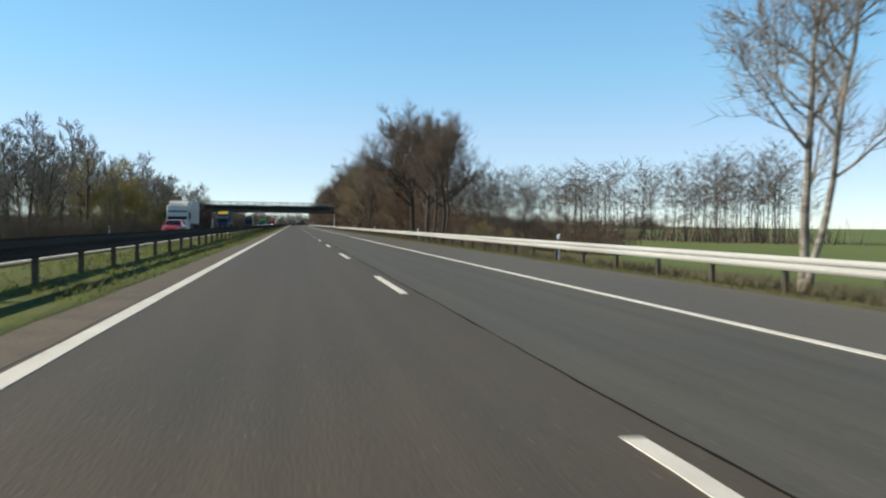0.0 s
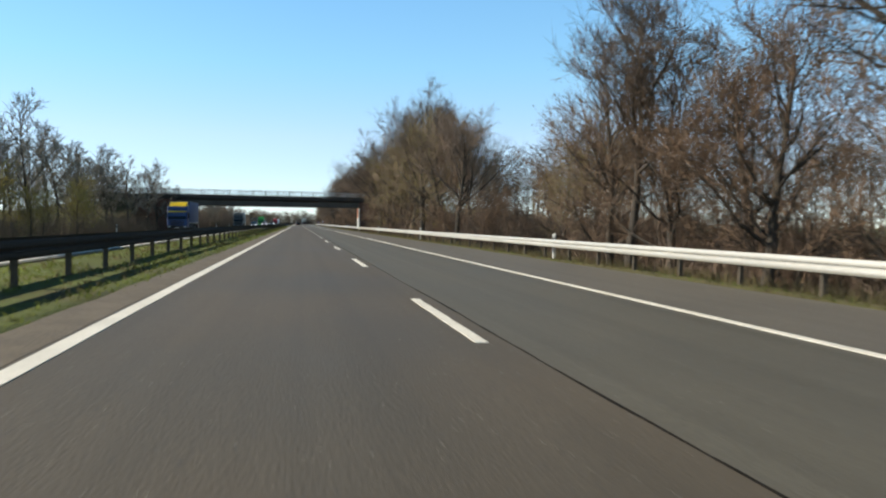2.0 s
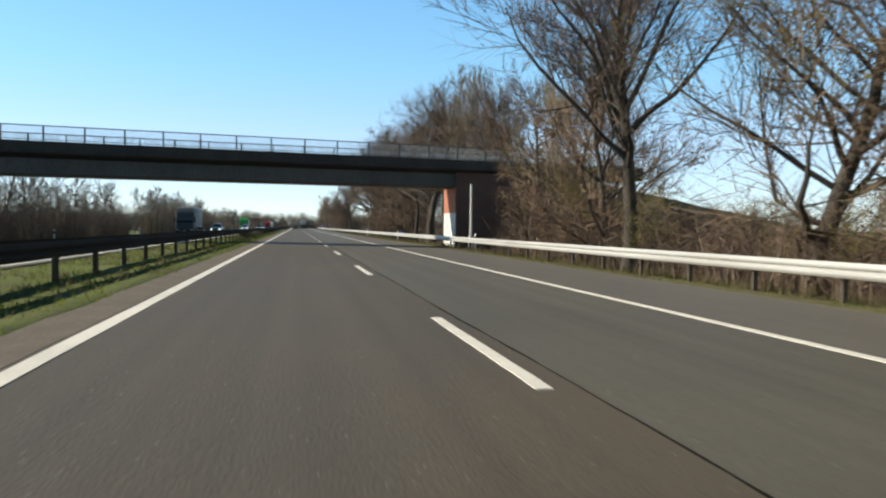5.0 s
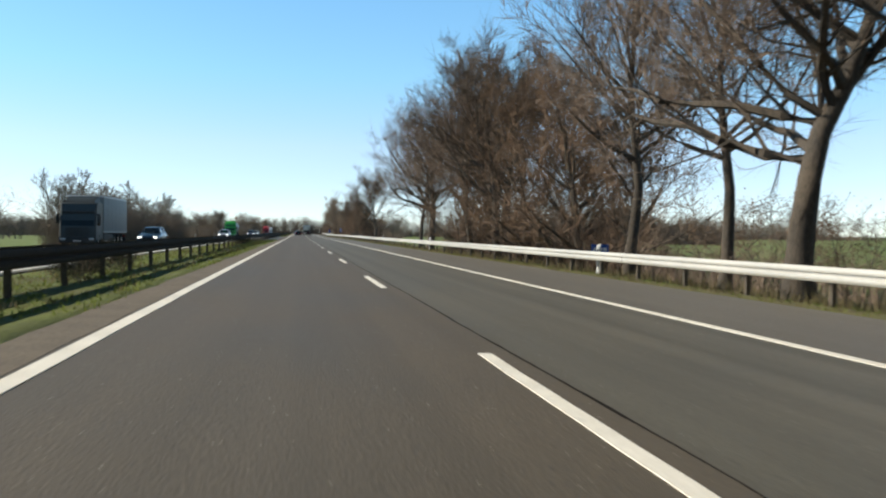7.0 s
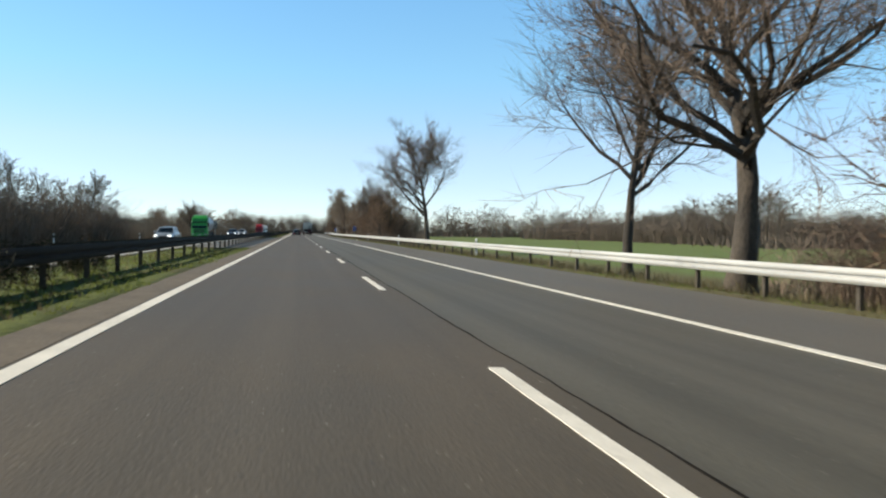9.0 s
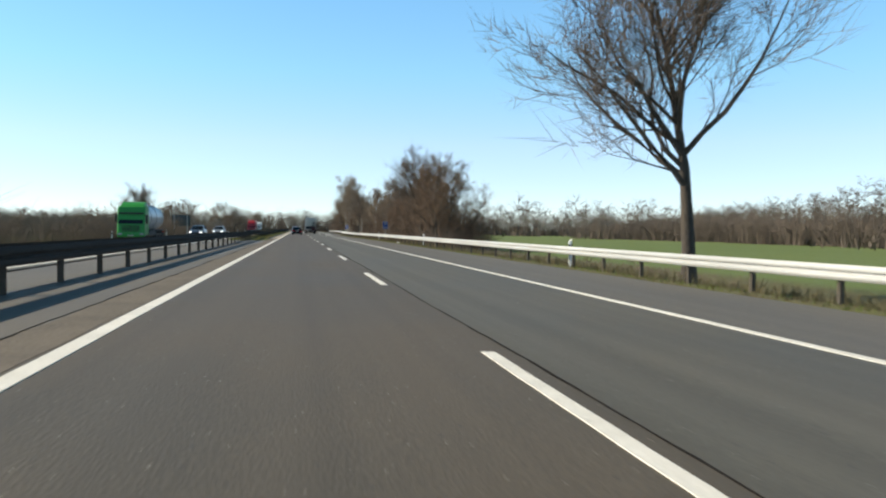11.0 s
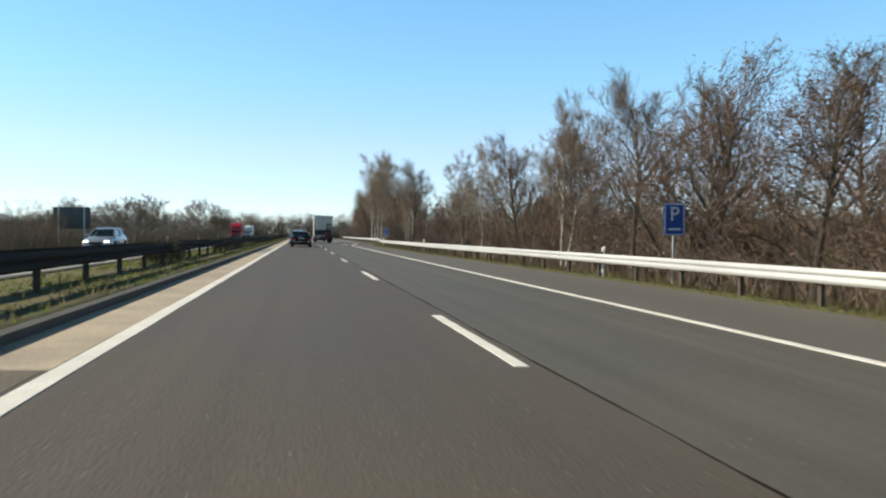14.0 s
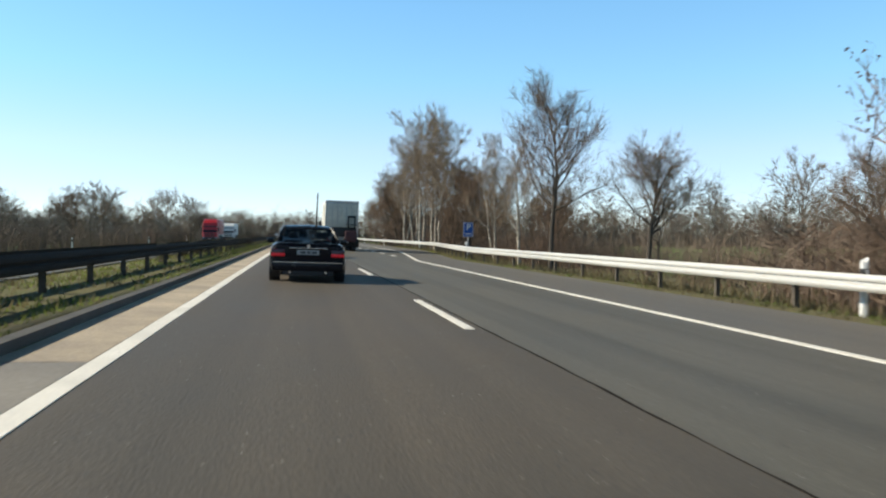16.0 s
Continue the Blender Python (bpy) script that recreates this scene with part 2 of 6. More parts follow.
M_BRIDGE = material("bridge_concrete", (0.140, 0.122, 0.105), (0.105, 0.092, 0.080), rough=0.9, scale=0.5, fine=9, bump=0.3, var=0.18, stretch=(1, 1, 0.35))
M_BRIDGE_DARK = material("bridge_concrete_dark", (0.072, 0.056, 0.047), (0.048, 0.039, 0.034), rough=0.9, scale=0.5, fine=9, bump=0.3, var=0.2, stretch=(1, 1, 0.35))
M_BRICKRED = material("terracotta_render", (0.50, 0.20, 0.115), (0.40, 0.15, 0.09), rough=0.85, scale=1.0, fine=15, bump=0.25, var=0.2)
M_WHITEWALL = material("white_wall_paint", (0.74, 0.73, 0.70), (0.62, 0.61, 0.58), rough=0.8, scale=1.2, fine=14, bump=0.15, var=0.12)
M_SCRAWL = material("grey_scrawl", (0.22, 0.23, 0.26), rough=0.7)
# darker copy of the terracotta render: shade of the abutment front put into colour
M_ABUT = material("abutment_terracotta_shaded", (0.165, 0.082, 0.060), (0.12, 0.060, 0.046), rough=0.9, scale=0.8, fine=12, bump=0.4, var=0.25)
M_RAILING = material("railing_paint", (0.10, 0.12, 0.13), rough=0.5, metal=0.3)
M_BAR = material("railing_bars_galvanised", (0.52, 0.55, 0.56), rough=0.5, metal=0.3)
M_BLACK = material("black_car_paint", (0.006, 0.007, 0.012), rough=0.25, var=0.1, spec=0.2, coat=0.12)
M_SILVER = material("silver_car_paint", (0.40, 0.42, 0.45), rough=0.3, metal=0.5, var=0.06, coat=0.6)
M_DARKBLUE = material("blue_grey_car_paint", (0.05, 0.07, 0.11), rough=0.3, metal=0.3, var=0.08, coat=0.6)
M_REDCAR = material("red_car_paint", (0.45, 0.03, 0.035), rough=0.3, var=0.08, coat=0.7)
M_WHITE = material("white_lorry_paint", (0.75, 0.75, 0.74), rough=0.4, var=0.06)
M_CREAM = material("cream_lorry_doors", (0.60, 0.58, 0.50), (0.52, 0.50, 0.43), rough=0.5, var=0.10)
M_YELLOW = material("yellow_lorry_paint", (0.75, 0.55, 0.02), rough=0.4, var=0.06)
M_BLUE = material("blue_lorry_paint", (0.025, 0.06, 0.20), (0.02, 0.05, 0.16), rough=0.45, var=0.12)
M_GREEN = material("green_lorry_paint", (0.03, 0.30, 0.05), rough=0.4, var=0.08)
M_REDLORRY = material("red_lorry_paint", (0.42, 0.02, 0.03), rough=0.4, var=0.08)
M_MAROON = material("worn_maroon_paint", (0.075, 0.018, 0.020), (0.05, 0.014, 0.016), rough=0.6, var=0.2)
M_DARKLORRY = material("dark_lorry_paint", (0.03, 0.038, 0.042), rough=0.45, var=0.1)
M_GREYBOX = material("grey_box_body", (0.23, 0.25, 0.26), rough=0.5, var=0.1)
M_TANK = material("polished_tank", (0.62, 0.64, 0.66), rough=0.35, metal=0.35, var=0.08)
M_PLASTIC = material("black_plastic", (0.022, 0.022, 0.023), rough=0.6, var=0.15)
M_TYRE = material("tyre_rubber", (0.02, 0.02, 0.02), rough=0.85, var=0.2, bump=0.2)
M_RIM = material("alloy_rim", (0.42, 0.42, 0.43), rough=0.35, metal=0.8, var=0.08)
M_CHROME = material("chrome_trim", (0.75, 0.75, 0.76), rough=0.12, metal=1.0, var=0.03)
M_SEAT = material("seat_fabric", (0.05, 0.05, 0.055), rough=0.9, var=0.2)
# white plate greyed in its colour for the shade behind the car
M_PLATE = material("plate_white_shaded", (0.36, 0.36, 0.36), rough=0.5, var=0.05)
M_INK = material("plate_bars", (0.05, 0.05, 0.06), rough=0.5)
M_SIGNBLUE = material("sign_blue", (0.012, 0.075, 0.33), rough=0.4, var=0.06)
M_SIGNWHITE = material("sign_white", (0.78, 0.78, 0.78), rough=0.4, var=0.04)
M_SIGNBACK = material("sign_back_grey", (0.085, 0.095, 0.095), (0.065, 0.072, 0.072), rough=0.5, metal=0.4, var=0.12)
M_POLE = material("sign_pole_grey", (0.42, 0.43, 0.43), rough=0.5, metal=0.5, var=0.1)
M_DELIN = material("delineator_white", (0.76, 0.76, 0.74), rough=0.5, var=0.08)
M_GLASS = glass("car_glass", (0.52, 0.57, 0.60))
M_TAIL = lamp("brake_lamp_red", (0.5, 0.010, 0.018), 0.16)
M_TAILDIM = material("tail_lamp_red", (0.35, 0.015, 0.015), rough=0.15, var=0.05)
M_TAILSMOKE = material("tail_lamp_smoked_red", (0.055, 0.006, 0.008), rough=0.12, var=0.05)
M_HEAD = lamp("head_lamp", (1.0, 0.97, 0.9), 2.2)
M_HEADOFF = material("clear_lamp_lens", (0.42, 0.44, 0.46), rough=0.12, metal=0.4, var=0.08)
M_SCREEN = material("lorry_windscreen", (0.015, 0.02, 0.024), rough=0.08, var=0.05)
M_GRASS_BLADE, M_DRY_BLADE, M_LEAF_BROWN, M_BUD = [thin_leaf(m) for m in (M_GRASS_BLADE, M_DRY_BLADE, M_LEAF_BROWN, M_BUD)]
M_FARWOOD = material("far_wood_twigs", (0.165, 0.130, 0.102), (0.125, 0.10, 0.082), rough=0.95, scale=0.05, fine=1.0, var=0.25)


# ---------- mesh helpers ----------
def mesh_of(name, verts, faces, mats, index=None, smooth=0.0):
    me = bpy.data.meshes.new(name)
    me.from_pydata([tuple(v) for v in verts], [], faces)
    for m in mats if isinstance(mats, (list, tuple)) else [mats]:
        me.materials.append(m)
    if index is not None:
        me.polygons.foreach_set("material_index", index)
    if smooth:
        me.polygons.foreach_set("use_smooth", [True] * len(me.polygons))
        me.set_sharp_from_angle(angle=radians(smooth))
    me.update()
    return me


def part(name, me, parent, label=""):
    ob = new(name, me)
    ob.parent = parent
    if label:
        ob["label"] = label
    return ob


class Buf:
    """Collects pieces into one mesh."""

    def __init__(self):
        self.v, self.f, self.i = [], [], []

    def add(self, verts, faces, mat=0):
        o = len(self.v)
        self.v += [tuple(p) for p in verts]
        self.f += [tuple(o + k for k in f) for f in faces]
        self.i += [mat] * len(faces)
        return self

    def box(self, x0, x1, y0, y1, z0, z1, mat=0, bevel=0.0):
        if bevel <= 0:
            vs = [(x, y, z) for z in (z0, z1) for y in (y0, y1) for x in (x0, x1)]
            fs = [(0, 2, 3, 1), (4, 5, 7, 6), (0, 1, 5, 4), (2, 6, 7, 3), (0, 4, 6, 2), (1, 3, 7, 5)]
            return self.add(vs, fs, mat)
        b = min(bevel, (x1 - x0) / 2.1, (y1 - y0) / 2.1, (z1 - z0) / 2.1)
        bm = bmesh.new()
        bmesh.ops.create_cube(bm, size=1.0)
        for v in bm.verts:
            v.co = Vector(((x0 + x1) / 2 + v.co.x * (x1 - x0), (y0 + y1) / 2 + v.co.y * (y1 - y0), (z0 + z1) / 2 + v.co.z * (z1 - z0)))
        bmesh.ops.bevel(bm, geom=bm.edges[:], offset=b, segments=2, affect="EDGES", profile=0.6)
        bm.verts.index_update()
        self.add([v.co[:] for v in bm.verts], [tuple(v.index for v in f.verts) for f in bm.faces], mat)
        bm.free()
        return self

    def tube(self, pts, radii, sides=6, mat=0, cap=True):
        n = len(pts)
        vs, fs = [], []
        for k in range(n):
            d = (Vector(pts[min(k + 1, n - 1)]) - Vector(pts[max(k - 1, 0)])).normalized()
            a = d.orthogonal().normalized() if abs(d.z) < 0.99 else Vector((1, 0, 0))
            a = (a - d * a.dot(d)).normalized()
            b = d.cross(a)
            for s in range(sides):
                w = 2 * math.pi * s / sides
                vs.append(Vector(pts[k]) + (a * math.cos(w) + b * math.sin(w)) * radii[k])
        for k in range(n - 1):
            for s in range(sides):
                s2 = (s + 1) % sides
                fs.append((k * sides + s, k * sides + s2, (k + 1) * sides + s2, (k + 1) * sides + s))
        if cap:
            fs.append(tuple(range(sides - 1, -1, -1)))
            fs.append(tuple((n - 1) * sides + s for s in range(sides)))
        return self.add(vs, fs, mat)

    def sweep(self, section, ys, xs, zs, mat=0, caps=True):
        """A section (x, z points, closed) drawn along y, offset by xs and zs."""
        n = len(section)
        vs = [(x + px, y, z + pz) for y, x, z in zip(ys, xs, zs) for px, pz in section]
        fs = [(k * n + s, k * n + (s + 1) % n, (k + 1) * n + (s + 1) % n, (k + 1) * n + s) for k in range(len(ys) - 1) for s in range(n)]
        if caps:
            fs.append(tuple(range(n - 1, -1, -1)))
            fs.append(tuple((len(ys) - 1) * n + s for s in range(n)))
        return self.add(vs, fs, mat)

    def loft(self, rings, mat=0, caps=True):
        n = len(rings[0])
        vs = [p for r in rings for p in r]
        fs = [(k * n + s, k * n + (s + 1) % n, (k + 1) * n + (s + 1) % n, (k + 1) * n + s) for k in range(len(rings) - 1) for s in range(n)]
        if caps:
            fs.append(tuple(range(n - 1, -1, -1)))
            fs.append(tuple((len(rings) - 1) * n + s for s in range(n)))
        return self.add(vs, fs, mat)

    def mesh(self, name, mats, smooth=0.0):
        me = mesh_of(name, self.v, self.f, mats, self.i, smooth)
        if len(self.f) < 3000:
            bm = bmesh.new()
            bm.from_mesh(me)
            bmesh.ops.recalc_face_normals(bm, faces=bm.faces[:])
            bm.to_mesh(me)
            bm.free()
        return me


def thing(name, label, category, m=None, group="", kind=""):
    ob = new(name)
    ob.empty_display_size = 0.2
    if m is not None:
        ob.matrix_basis = m
    return tagged(ob, label, category, group, kind)


# ---------- the ground ----------
Y0, Y1 = -40.0, 760.0


def road_edge(y):
    """Right edge of the paved shoulder."""
    e = 7.65
    e -= 0.85 * min(1, max(0, (y - 425) / 38))
    e += 3.2 * min(1, max(0, (y - 496) / 30))
    return e


def line_right(y):
    return 3.86 + 2.6 * min(1, max(0, (y - 491) / 26))


PROFILE = [(-4500, -1.2), (-300, -1.1), (-60, -0.9), (-30, -0.85), (-24, -0.55), (-21.7, -0.22), (-21.45, -0.24), (-8.35, 0.05), (-8.2, 0.12),
           (-7.0, 0.10), (-5.6, 0.07), (-4.84, 0.115), (-4.75, 0.115), (-4.41, 0.106), (-4.36, 0.045), (6.6, -0.25)]


def ground_z(x, y):
    e = road_edge(y)
    pts = PROFILE + [(e - 0.05, -FALL * e - 0.06), (e + 0.06, -FALL * e - 0.01), (e + 1.0, -FALL * e - 0.04), (e + 2.4, -0.42), (e + 4.4, -0.80), (e + 12, -0.95), (300, -1.1), (9000, -1.2)]
    for (xa, za), (xb, zb) in zip(pts, pts[1:]):
        if x <= xb:
            z = za + (zb - za) * (x - xa) / (xb - xa)
            break
    if 323 < y < 399 and -8.45 < x < -4.3:
        z = min(z, 0.03)
    elif x > e + 0.5 or x < -22:
        z += 0.10 * noise.noise((x * 0.11, y * 0.11, 0.3)) * min(1, max(0, (abs(x) - 8) / 6))
    elif -8.0 < x < -4.6 and not 326 < y < 398:
        z += 0.035 * noise.noise((x * 0.9, y * 0.35, 2.0))
    if y > 405 and -8.0 < x < -4.8:
        z += 0.10 * min(1, (y - 405) / 4) * min(1, (x + 8.0) / 1.2)
    return z


def build_ground():
    xs = [-4500, -1500, -500, -200, -100, -60, -45, -36, -30, -27, -24, -21.7, -21.45, -15, -8.35, -8.2, -7.6, -7.0, -6.3, -5.6, -5.2, -4.84, -4.75, -4.41, -4.36, 0, 4, 6.6]
    rel = [-0.05, 0.06, 0.5, 1.0, 1.7, 2.4, 3.3, 4.4, 7, 12, 18, 26, 40, 60, 90, 140, 300, 800, 2000, 4500]
    ys = [-900, -300, -100] + [Y0 + 2.5 * k for k in range(int((Y1 - Y0) / 2.5) + 1)] + [800, 900, 1100, 1500, 2500, 4800]
    vs, fs = [], []
    n = len(xs) + len(rel)
    for y in ys:
        for x in xs + [road_edge(y) + r for r in rel]:
            vs.append((x, y, ground_z(x, y)))
    for k in range(len(ys) - 1):
        for s in range(n - 1):
            fs.append((k * n + s, k * n + s + 1, (k + 1) * n + s + 1, (k + 1) * n + s))
    m = bpy.data.materials.new("meadow_and_verge")
    m.use_nodes = True
    nt = m.node_tree
    p = nt.nodes["Principled BSDF"]
    p.inputs["Roughness"].default_value = 0.95
    p.inputs["Specular IOR Level"].default_value = 0.27
    tc = nt.nodes.new("ShaderNodeTexCoord")

    def noise_node(scale, detail, rough=0.6):
        nn = nt.nodes.new("ShaderNodeTexNoise")
        nn.inputs["Scale"].default_value = scale
        nn.inputs["Detail"].default_value = detail
        nn.inputs["Roughness"].default_value = rough
        nt.links.new(tc.outputs["Object"], nn.inputs["Vector"])
        return nn

    def ramp(src, stops):
        r = nt.nodes.new("ShaderNodeValToRGB")
        while len(r.color_ramp.elements) < len(stops):
            r.color_ramp.elements.new(0.5)
        for e, (pos, c) in zip(r.color_ramp.elements, stops):
            e.position, e.color = pos, (*c, 1)
        nt.links.new(src, r.inputs["Fac"])
        return r

    a = ramp(noise_node(0.35, 6).outputs["Fac"], [(0.30, (0.110, 0.096, 0.044)), (0.45, (0.105, 0.128, 0.034)), (0.60, (0.135, 0.165, 0.040)), (0.75, (0.155, 0.150, 0.062))])
    b = ramp(noise_node(9.0, 4).outputs["Fac"], [(0.3, (0.62, 0.62, 0.62)), (0.7, (1.15, 1.15, 1.15))])
    mx = nt.nodes.new("ShaderNodeMix")
    mx.data_type, mx.blend_type = "RGBA", "MULTIPLY"
    mx.inputs["Factor"].default_value = 1
    nt.links.new(a.outputs[0], mx.inputs["A"])
    nt.links.new(b.outputs[0], mx.inputs["B"])
    # sown fields away from the road are a fresher, more even green
    field = ramp(noise_node(0.02, 3).outputs["Fac"], [(0.35, (0.150, 0.190, 0.060)), (0.65, (0.125, 0.172, 0.052))])
    sep = nt.nodes.new("ShaderNodeSeparateXYZ")
    nt.links.new(tc.outputs["Object"], sep.inputs[0])
    ab = nt.nodes.new("ShaderNodeMath")
    ab.operation = "ABSOLUTE"
    nt.links.new(sep.outputs["X"], ab.inputs[0])
    mr = nt.nodes.new("ShaderNodeMapRange")
    mr.inputs["From Min"].default_value, mr.inputs["From Max"].default_value = 17.0, 20.0
    nt.links.new(ab.outputs[0], mr.inputs["Value"])
    mf = nt.nodes.new("ShaderNodeMix")
    mf.data_type = "RGBA"
    nt.links.new(mr.outputs[0], mf.inputs["Factor"])
    nt.links.new(field.outputs[0], mf.inputs["B"])
    # the outer verge is thinner and browner
    vr = nt.nodes.new("ShaderNodeMapRange")
    vr.inputs["From Min"].default_value, vr.inputs["From Max"].default_value = 6.5, 8.0
    nt.links.new(sep.outputs["X"], vr.inputs["Value"])
    half = nt.nodes.new("ShaderNodeMath")
    half.operation = "MULTIPLY"
    half.inputs[1].default_value = 0.7
    dry = nt.nodes.new("ShaderNodeMapRange")
    dry.inputs["From Min"].default_value, dry.inputs["From Max"].default_value = 396.0, 412.0
    nt.links.new(sep.outputs["Y"], dry.inputs["Value"])
    most = nt.nodes.new("ShaderNodeMath")
    most.operation = "MAXIMUM"
    nt.links.new(vr.outputs[0], most.inputs[0])
    nt.links.new(dry.outputs[0], most.inputs[1])
    nt.links.new(most.outputs[0], half.inputs[0])
    brown = ramp(noise_node(1.3, 6).outputs["Fac"], [(0.32, (0.085, 0.068, 0.040)), (0.50, (0.150, 0.120, 0.066)), (0.68, (0.105, 0.110, 0.042))])
    mv = nt.nodes.new("ShaderNodeMix")
    mv.data_type = "RGBA"
    nt.links.new(half.outputs[0], mv.inputs["Factor"])
    nt.links.new(mx.outputs["Result"], mv.inputs["A"])
    nt.links.new(brown.outputs[0], mv.inputs["B"])
    nt.links.new(mv.outputs["Result"], mf.inputs["A"])
    nt.links.new(mf.outputs["Result"], p.inputs["Base Color"])
    bn = nt.nodes.new("ShaderNodeBump")
    bn.inputs["Strength"].default_value = 0.6
    bn.inputs["Distance"].default_value = 0.06
    nt.links.new(noise_node(14.0, 5).outputs["Fac"], bn.inputs["Height"])
    nt.links.new(bn.outputs[0], p.inputs["Normal"])
    tagged(new("ground", mesh_of("ground", vs, fs, m, smooth=60)), "flat green meadow and grassy road verge", "ground", kind="structure")


def slab(name, left, right, y0, y1, mat, label, z_of, step=10.0, lift=0.0, thick=0.14, category="road"):
    """A strip of paving between two x functions, with closed edges."""
    n = max(1, int((y1 - y0) / step))
    b = Buf()
    rings = []
    for k in range(n + 1):
        y = y0 + (y1 - y0) * k / n
        xa, xb = left(y), right(y)
        za, zb = z_of(xa) + lift, z_of(xb) + lift
        rings.append([(xa, y, za - thick), (xb, y, zb - thick), (xb, y, zb), (xa, y, za)])
    b.loft(rings)
    return tagged(new(name, b.mesh(name, mat)), label, category, kind="structure")


def main_z(x):
    return -FALL * x


def far_z(x):
    return 0.14 + 0.025 * (x + 8.4)


def joint(y):
    """Where the two asphalt lanes meet."""
    return 0.285 - 0.095 * min(1, max(0, (y - 270) / 180))


def build_roads():
    slab("road_overtaking_lane", lambda y: -4.38, joint, Y0, Y1, M_LEFT, "warm grey worn asphalt of the overtaking lane", main_z, 4.0)
    slab("road_driving_lane", joint, lambda y: line_right(y) + 0.2, Y0, Y1, M_RIGHT, "cool grey asphalt of the driving lane", main_z, 4.0)
    slab("road_shoulder", lambda y: line_right(y) + 0.2, road_edge, Y0, Y1, M_SHOULDER, "grey asphalt hard shoulder", main_z, 4.0)
    def seam(y, side):
        mid = joint(y) + 0.010 * math.sin(y * 0.7) + 0.014 * noise.noise((y * 1.7, 0.5, 0.2)) + 0.006 * noise.noise((y * 6.0, 3.5, 0.2))
        return mid + side * max(0.002, 0.010 + 0.010 * noise.noise((y * 0.9, 7.5, 0.4)) + 0.006 * noise.noise((y * 4.0, 1.5, 0.4)))

    slab("road_seam", lambda y: seam(y, -1), lambda y: seam(y, 1), Y0, Y1, M_SEAL, "black bitumen sealed seam between asphalt lanes", main_z, 0.22, 0.004, 0.012)
    slab("road_oncoming", lambda y: -21.4, lambda y: -8.4, Y0, Y1, M_RIGHT, "grey asphalt of the oncoming carriageway", far_z)
    slab("road_median_crossing", lambda y: -8.4, lambda y: -4.38, 324, 398, M_SHOULDER, "paved grey asphalt crossing through the central reserve", lambda x: 0.118 + 0.002 * (x + 4.4), 6.0, -0.006)
    # gutter strips beside the left line
    slab("gutter_sand", lambda y: -4.62, lambda y: -3.86, 409, 447, M_GUTTER, "sandy pale concrete gutter strip", main_z, 6, 0.004, 0.1, "gutter")
    slab("gutter_grey", lambda y: -4.62, lambda y: -3.86, 447.02, 459.4, M_CONC_STRIP, "greyer concrete gutter strip", main_z, 6, 0.004, 0.1, "gutter")
    slab("gutter_sand_far", lambda y: -4.62, lambda y: -3.86, 459.42, 640, M_GUTTER, "sandy pale concrete gutter strip", main_z, 6, 0.004, 0.1, "gutter")
    slab("kerb", lambda y: -4.77, lambda y: -4.62 + 0.006 * noise.noise((y * 0.8, 3, 1)), 409, 640, M_KERB, "kerb of grey concrete, coloured darker as on its shaded face", main_z, 1.1, 0.11, 0.3, "kerb")
    slab("verge_strip_left", lambda y: -4.47 + 0.05 * noise.noise((y * 0.5, 0, 0)) + 0.03 * noise.noise((y * 2.3, 4, 0)), lambda y: -3.90 + 0.03 * noise.noise((y * 0.7, 9, 0)), Y0, 409.5, M_GRAVEL, "brown gritty dust along the asphalt edge", main_z, 0.6, 0.003, 0.02, "verge")
    def crack(y, side):
        return -4.50 + 0.04 * noise.noise((y * 0.5, 0.7, 0.1)) + 0.03 * noise.noise((y * 2.1, 2.7, 0.1)) + side * max(0.001, 0.008 + 0.016 * noise.noise((y * 0.8, 5.5, 0.4)))

    slab("road_crack", lambda y: crack(y, -1), lambda y: crack(y, 1), 324.5, 397.5, M_SEAL, "dark open crack beside the paved crossing", lambda x: 0.1195, 0.3, 0.0, 0.012)
    slab("verge_strip_right", road_edge, lambda y: road_edge(y) + 0.28 + 0.1 * noise.noise((y * 0.5, 5, 0)), Y0, 640, M_GRAVEL, "pale gritty verge edge", main_z, 1.0, -0.015, 0.1, "verge")
    # painted lines
    slab("edge_line_left", lambda y: -3.845 + 0.004 * math.sin(y), lambda y: -3.665 + 0.004 * math.sin(y * 1.3), Y0, Y1, M_LINE, "continuous white edge line", main_z, 1.5, 0.007, 0.02, "road marking")
    slab("edge_line_right", lambda y: line_right(y) - 0.085, lambda y: line_right(y) + 0.085, Y0, Y1, M_LINE, "continuous white edge line of the shoulder", main_z, 2.0, 0.007, 0.02, "road marking")
    slab("edge_line_oncoming", lambda y: -8.95, lambda y: -8.77, Y0, Y1, M_LINE, "white edge line of the oncoming carriageway", far_z, 4, 0.007, 0.02, "road marking")
    slab("shoulder_line_oncoming", lambda y: -17.25, lambda y: -17.07, Y0, Y1, M_LINE, "white shoulder line of the oncoming carriageway", far_z, 4, 0.007, 0.02, "road marking")
    # dashes: 4.4 on, 8.8 off
    rng = random.Random(3)
    meshes = []
    for v in range(4):
        b = Buf()
        n = 8
        ring = []
        for k in range(n + 1):
            y = 4.4 * k / n
            wob = 0.006 * rng.uniform(-1, 1)
            xa, xb = -0.068 + wob, 0.068 + wob
            ring.append([(xa, y, main_z(xa) - 0.01), (xb, y, main_z(xb) - 0.01), (xb, y, main_z(xb) + 0.007), (xa, y, main_z(xa) + 0.007)])
        b.loft(ring)
        meshes.append(b.mesh("lane_dash", M_LINE))
    k = -3
    while k * 13.2 < 700:
        d = new("lane_dash", meshes[k % 4])
        d.location = (0.0, k * 13.2, 0)
        tagged(d, "white worn dash of the lane line on asphalt", "road marking", "lane dashes")
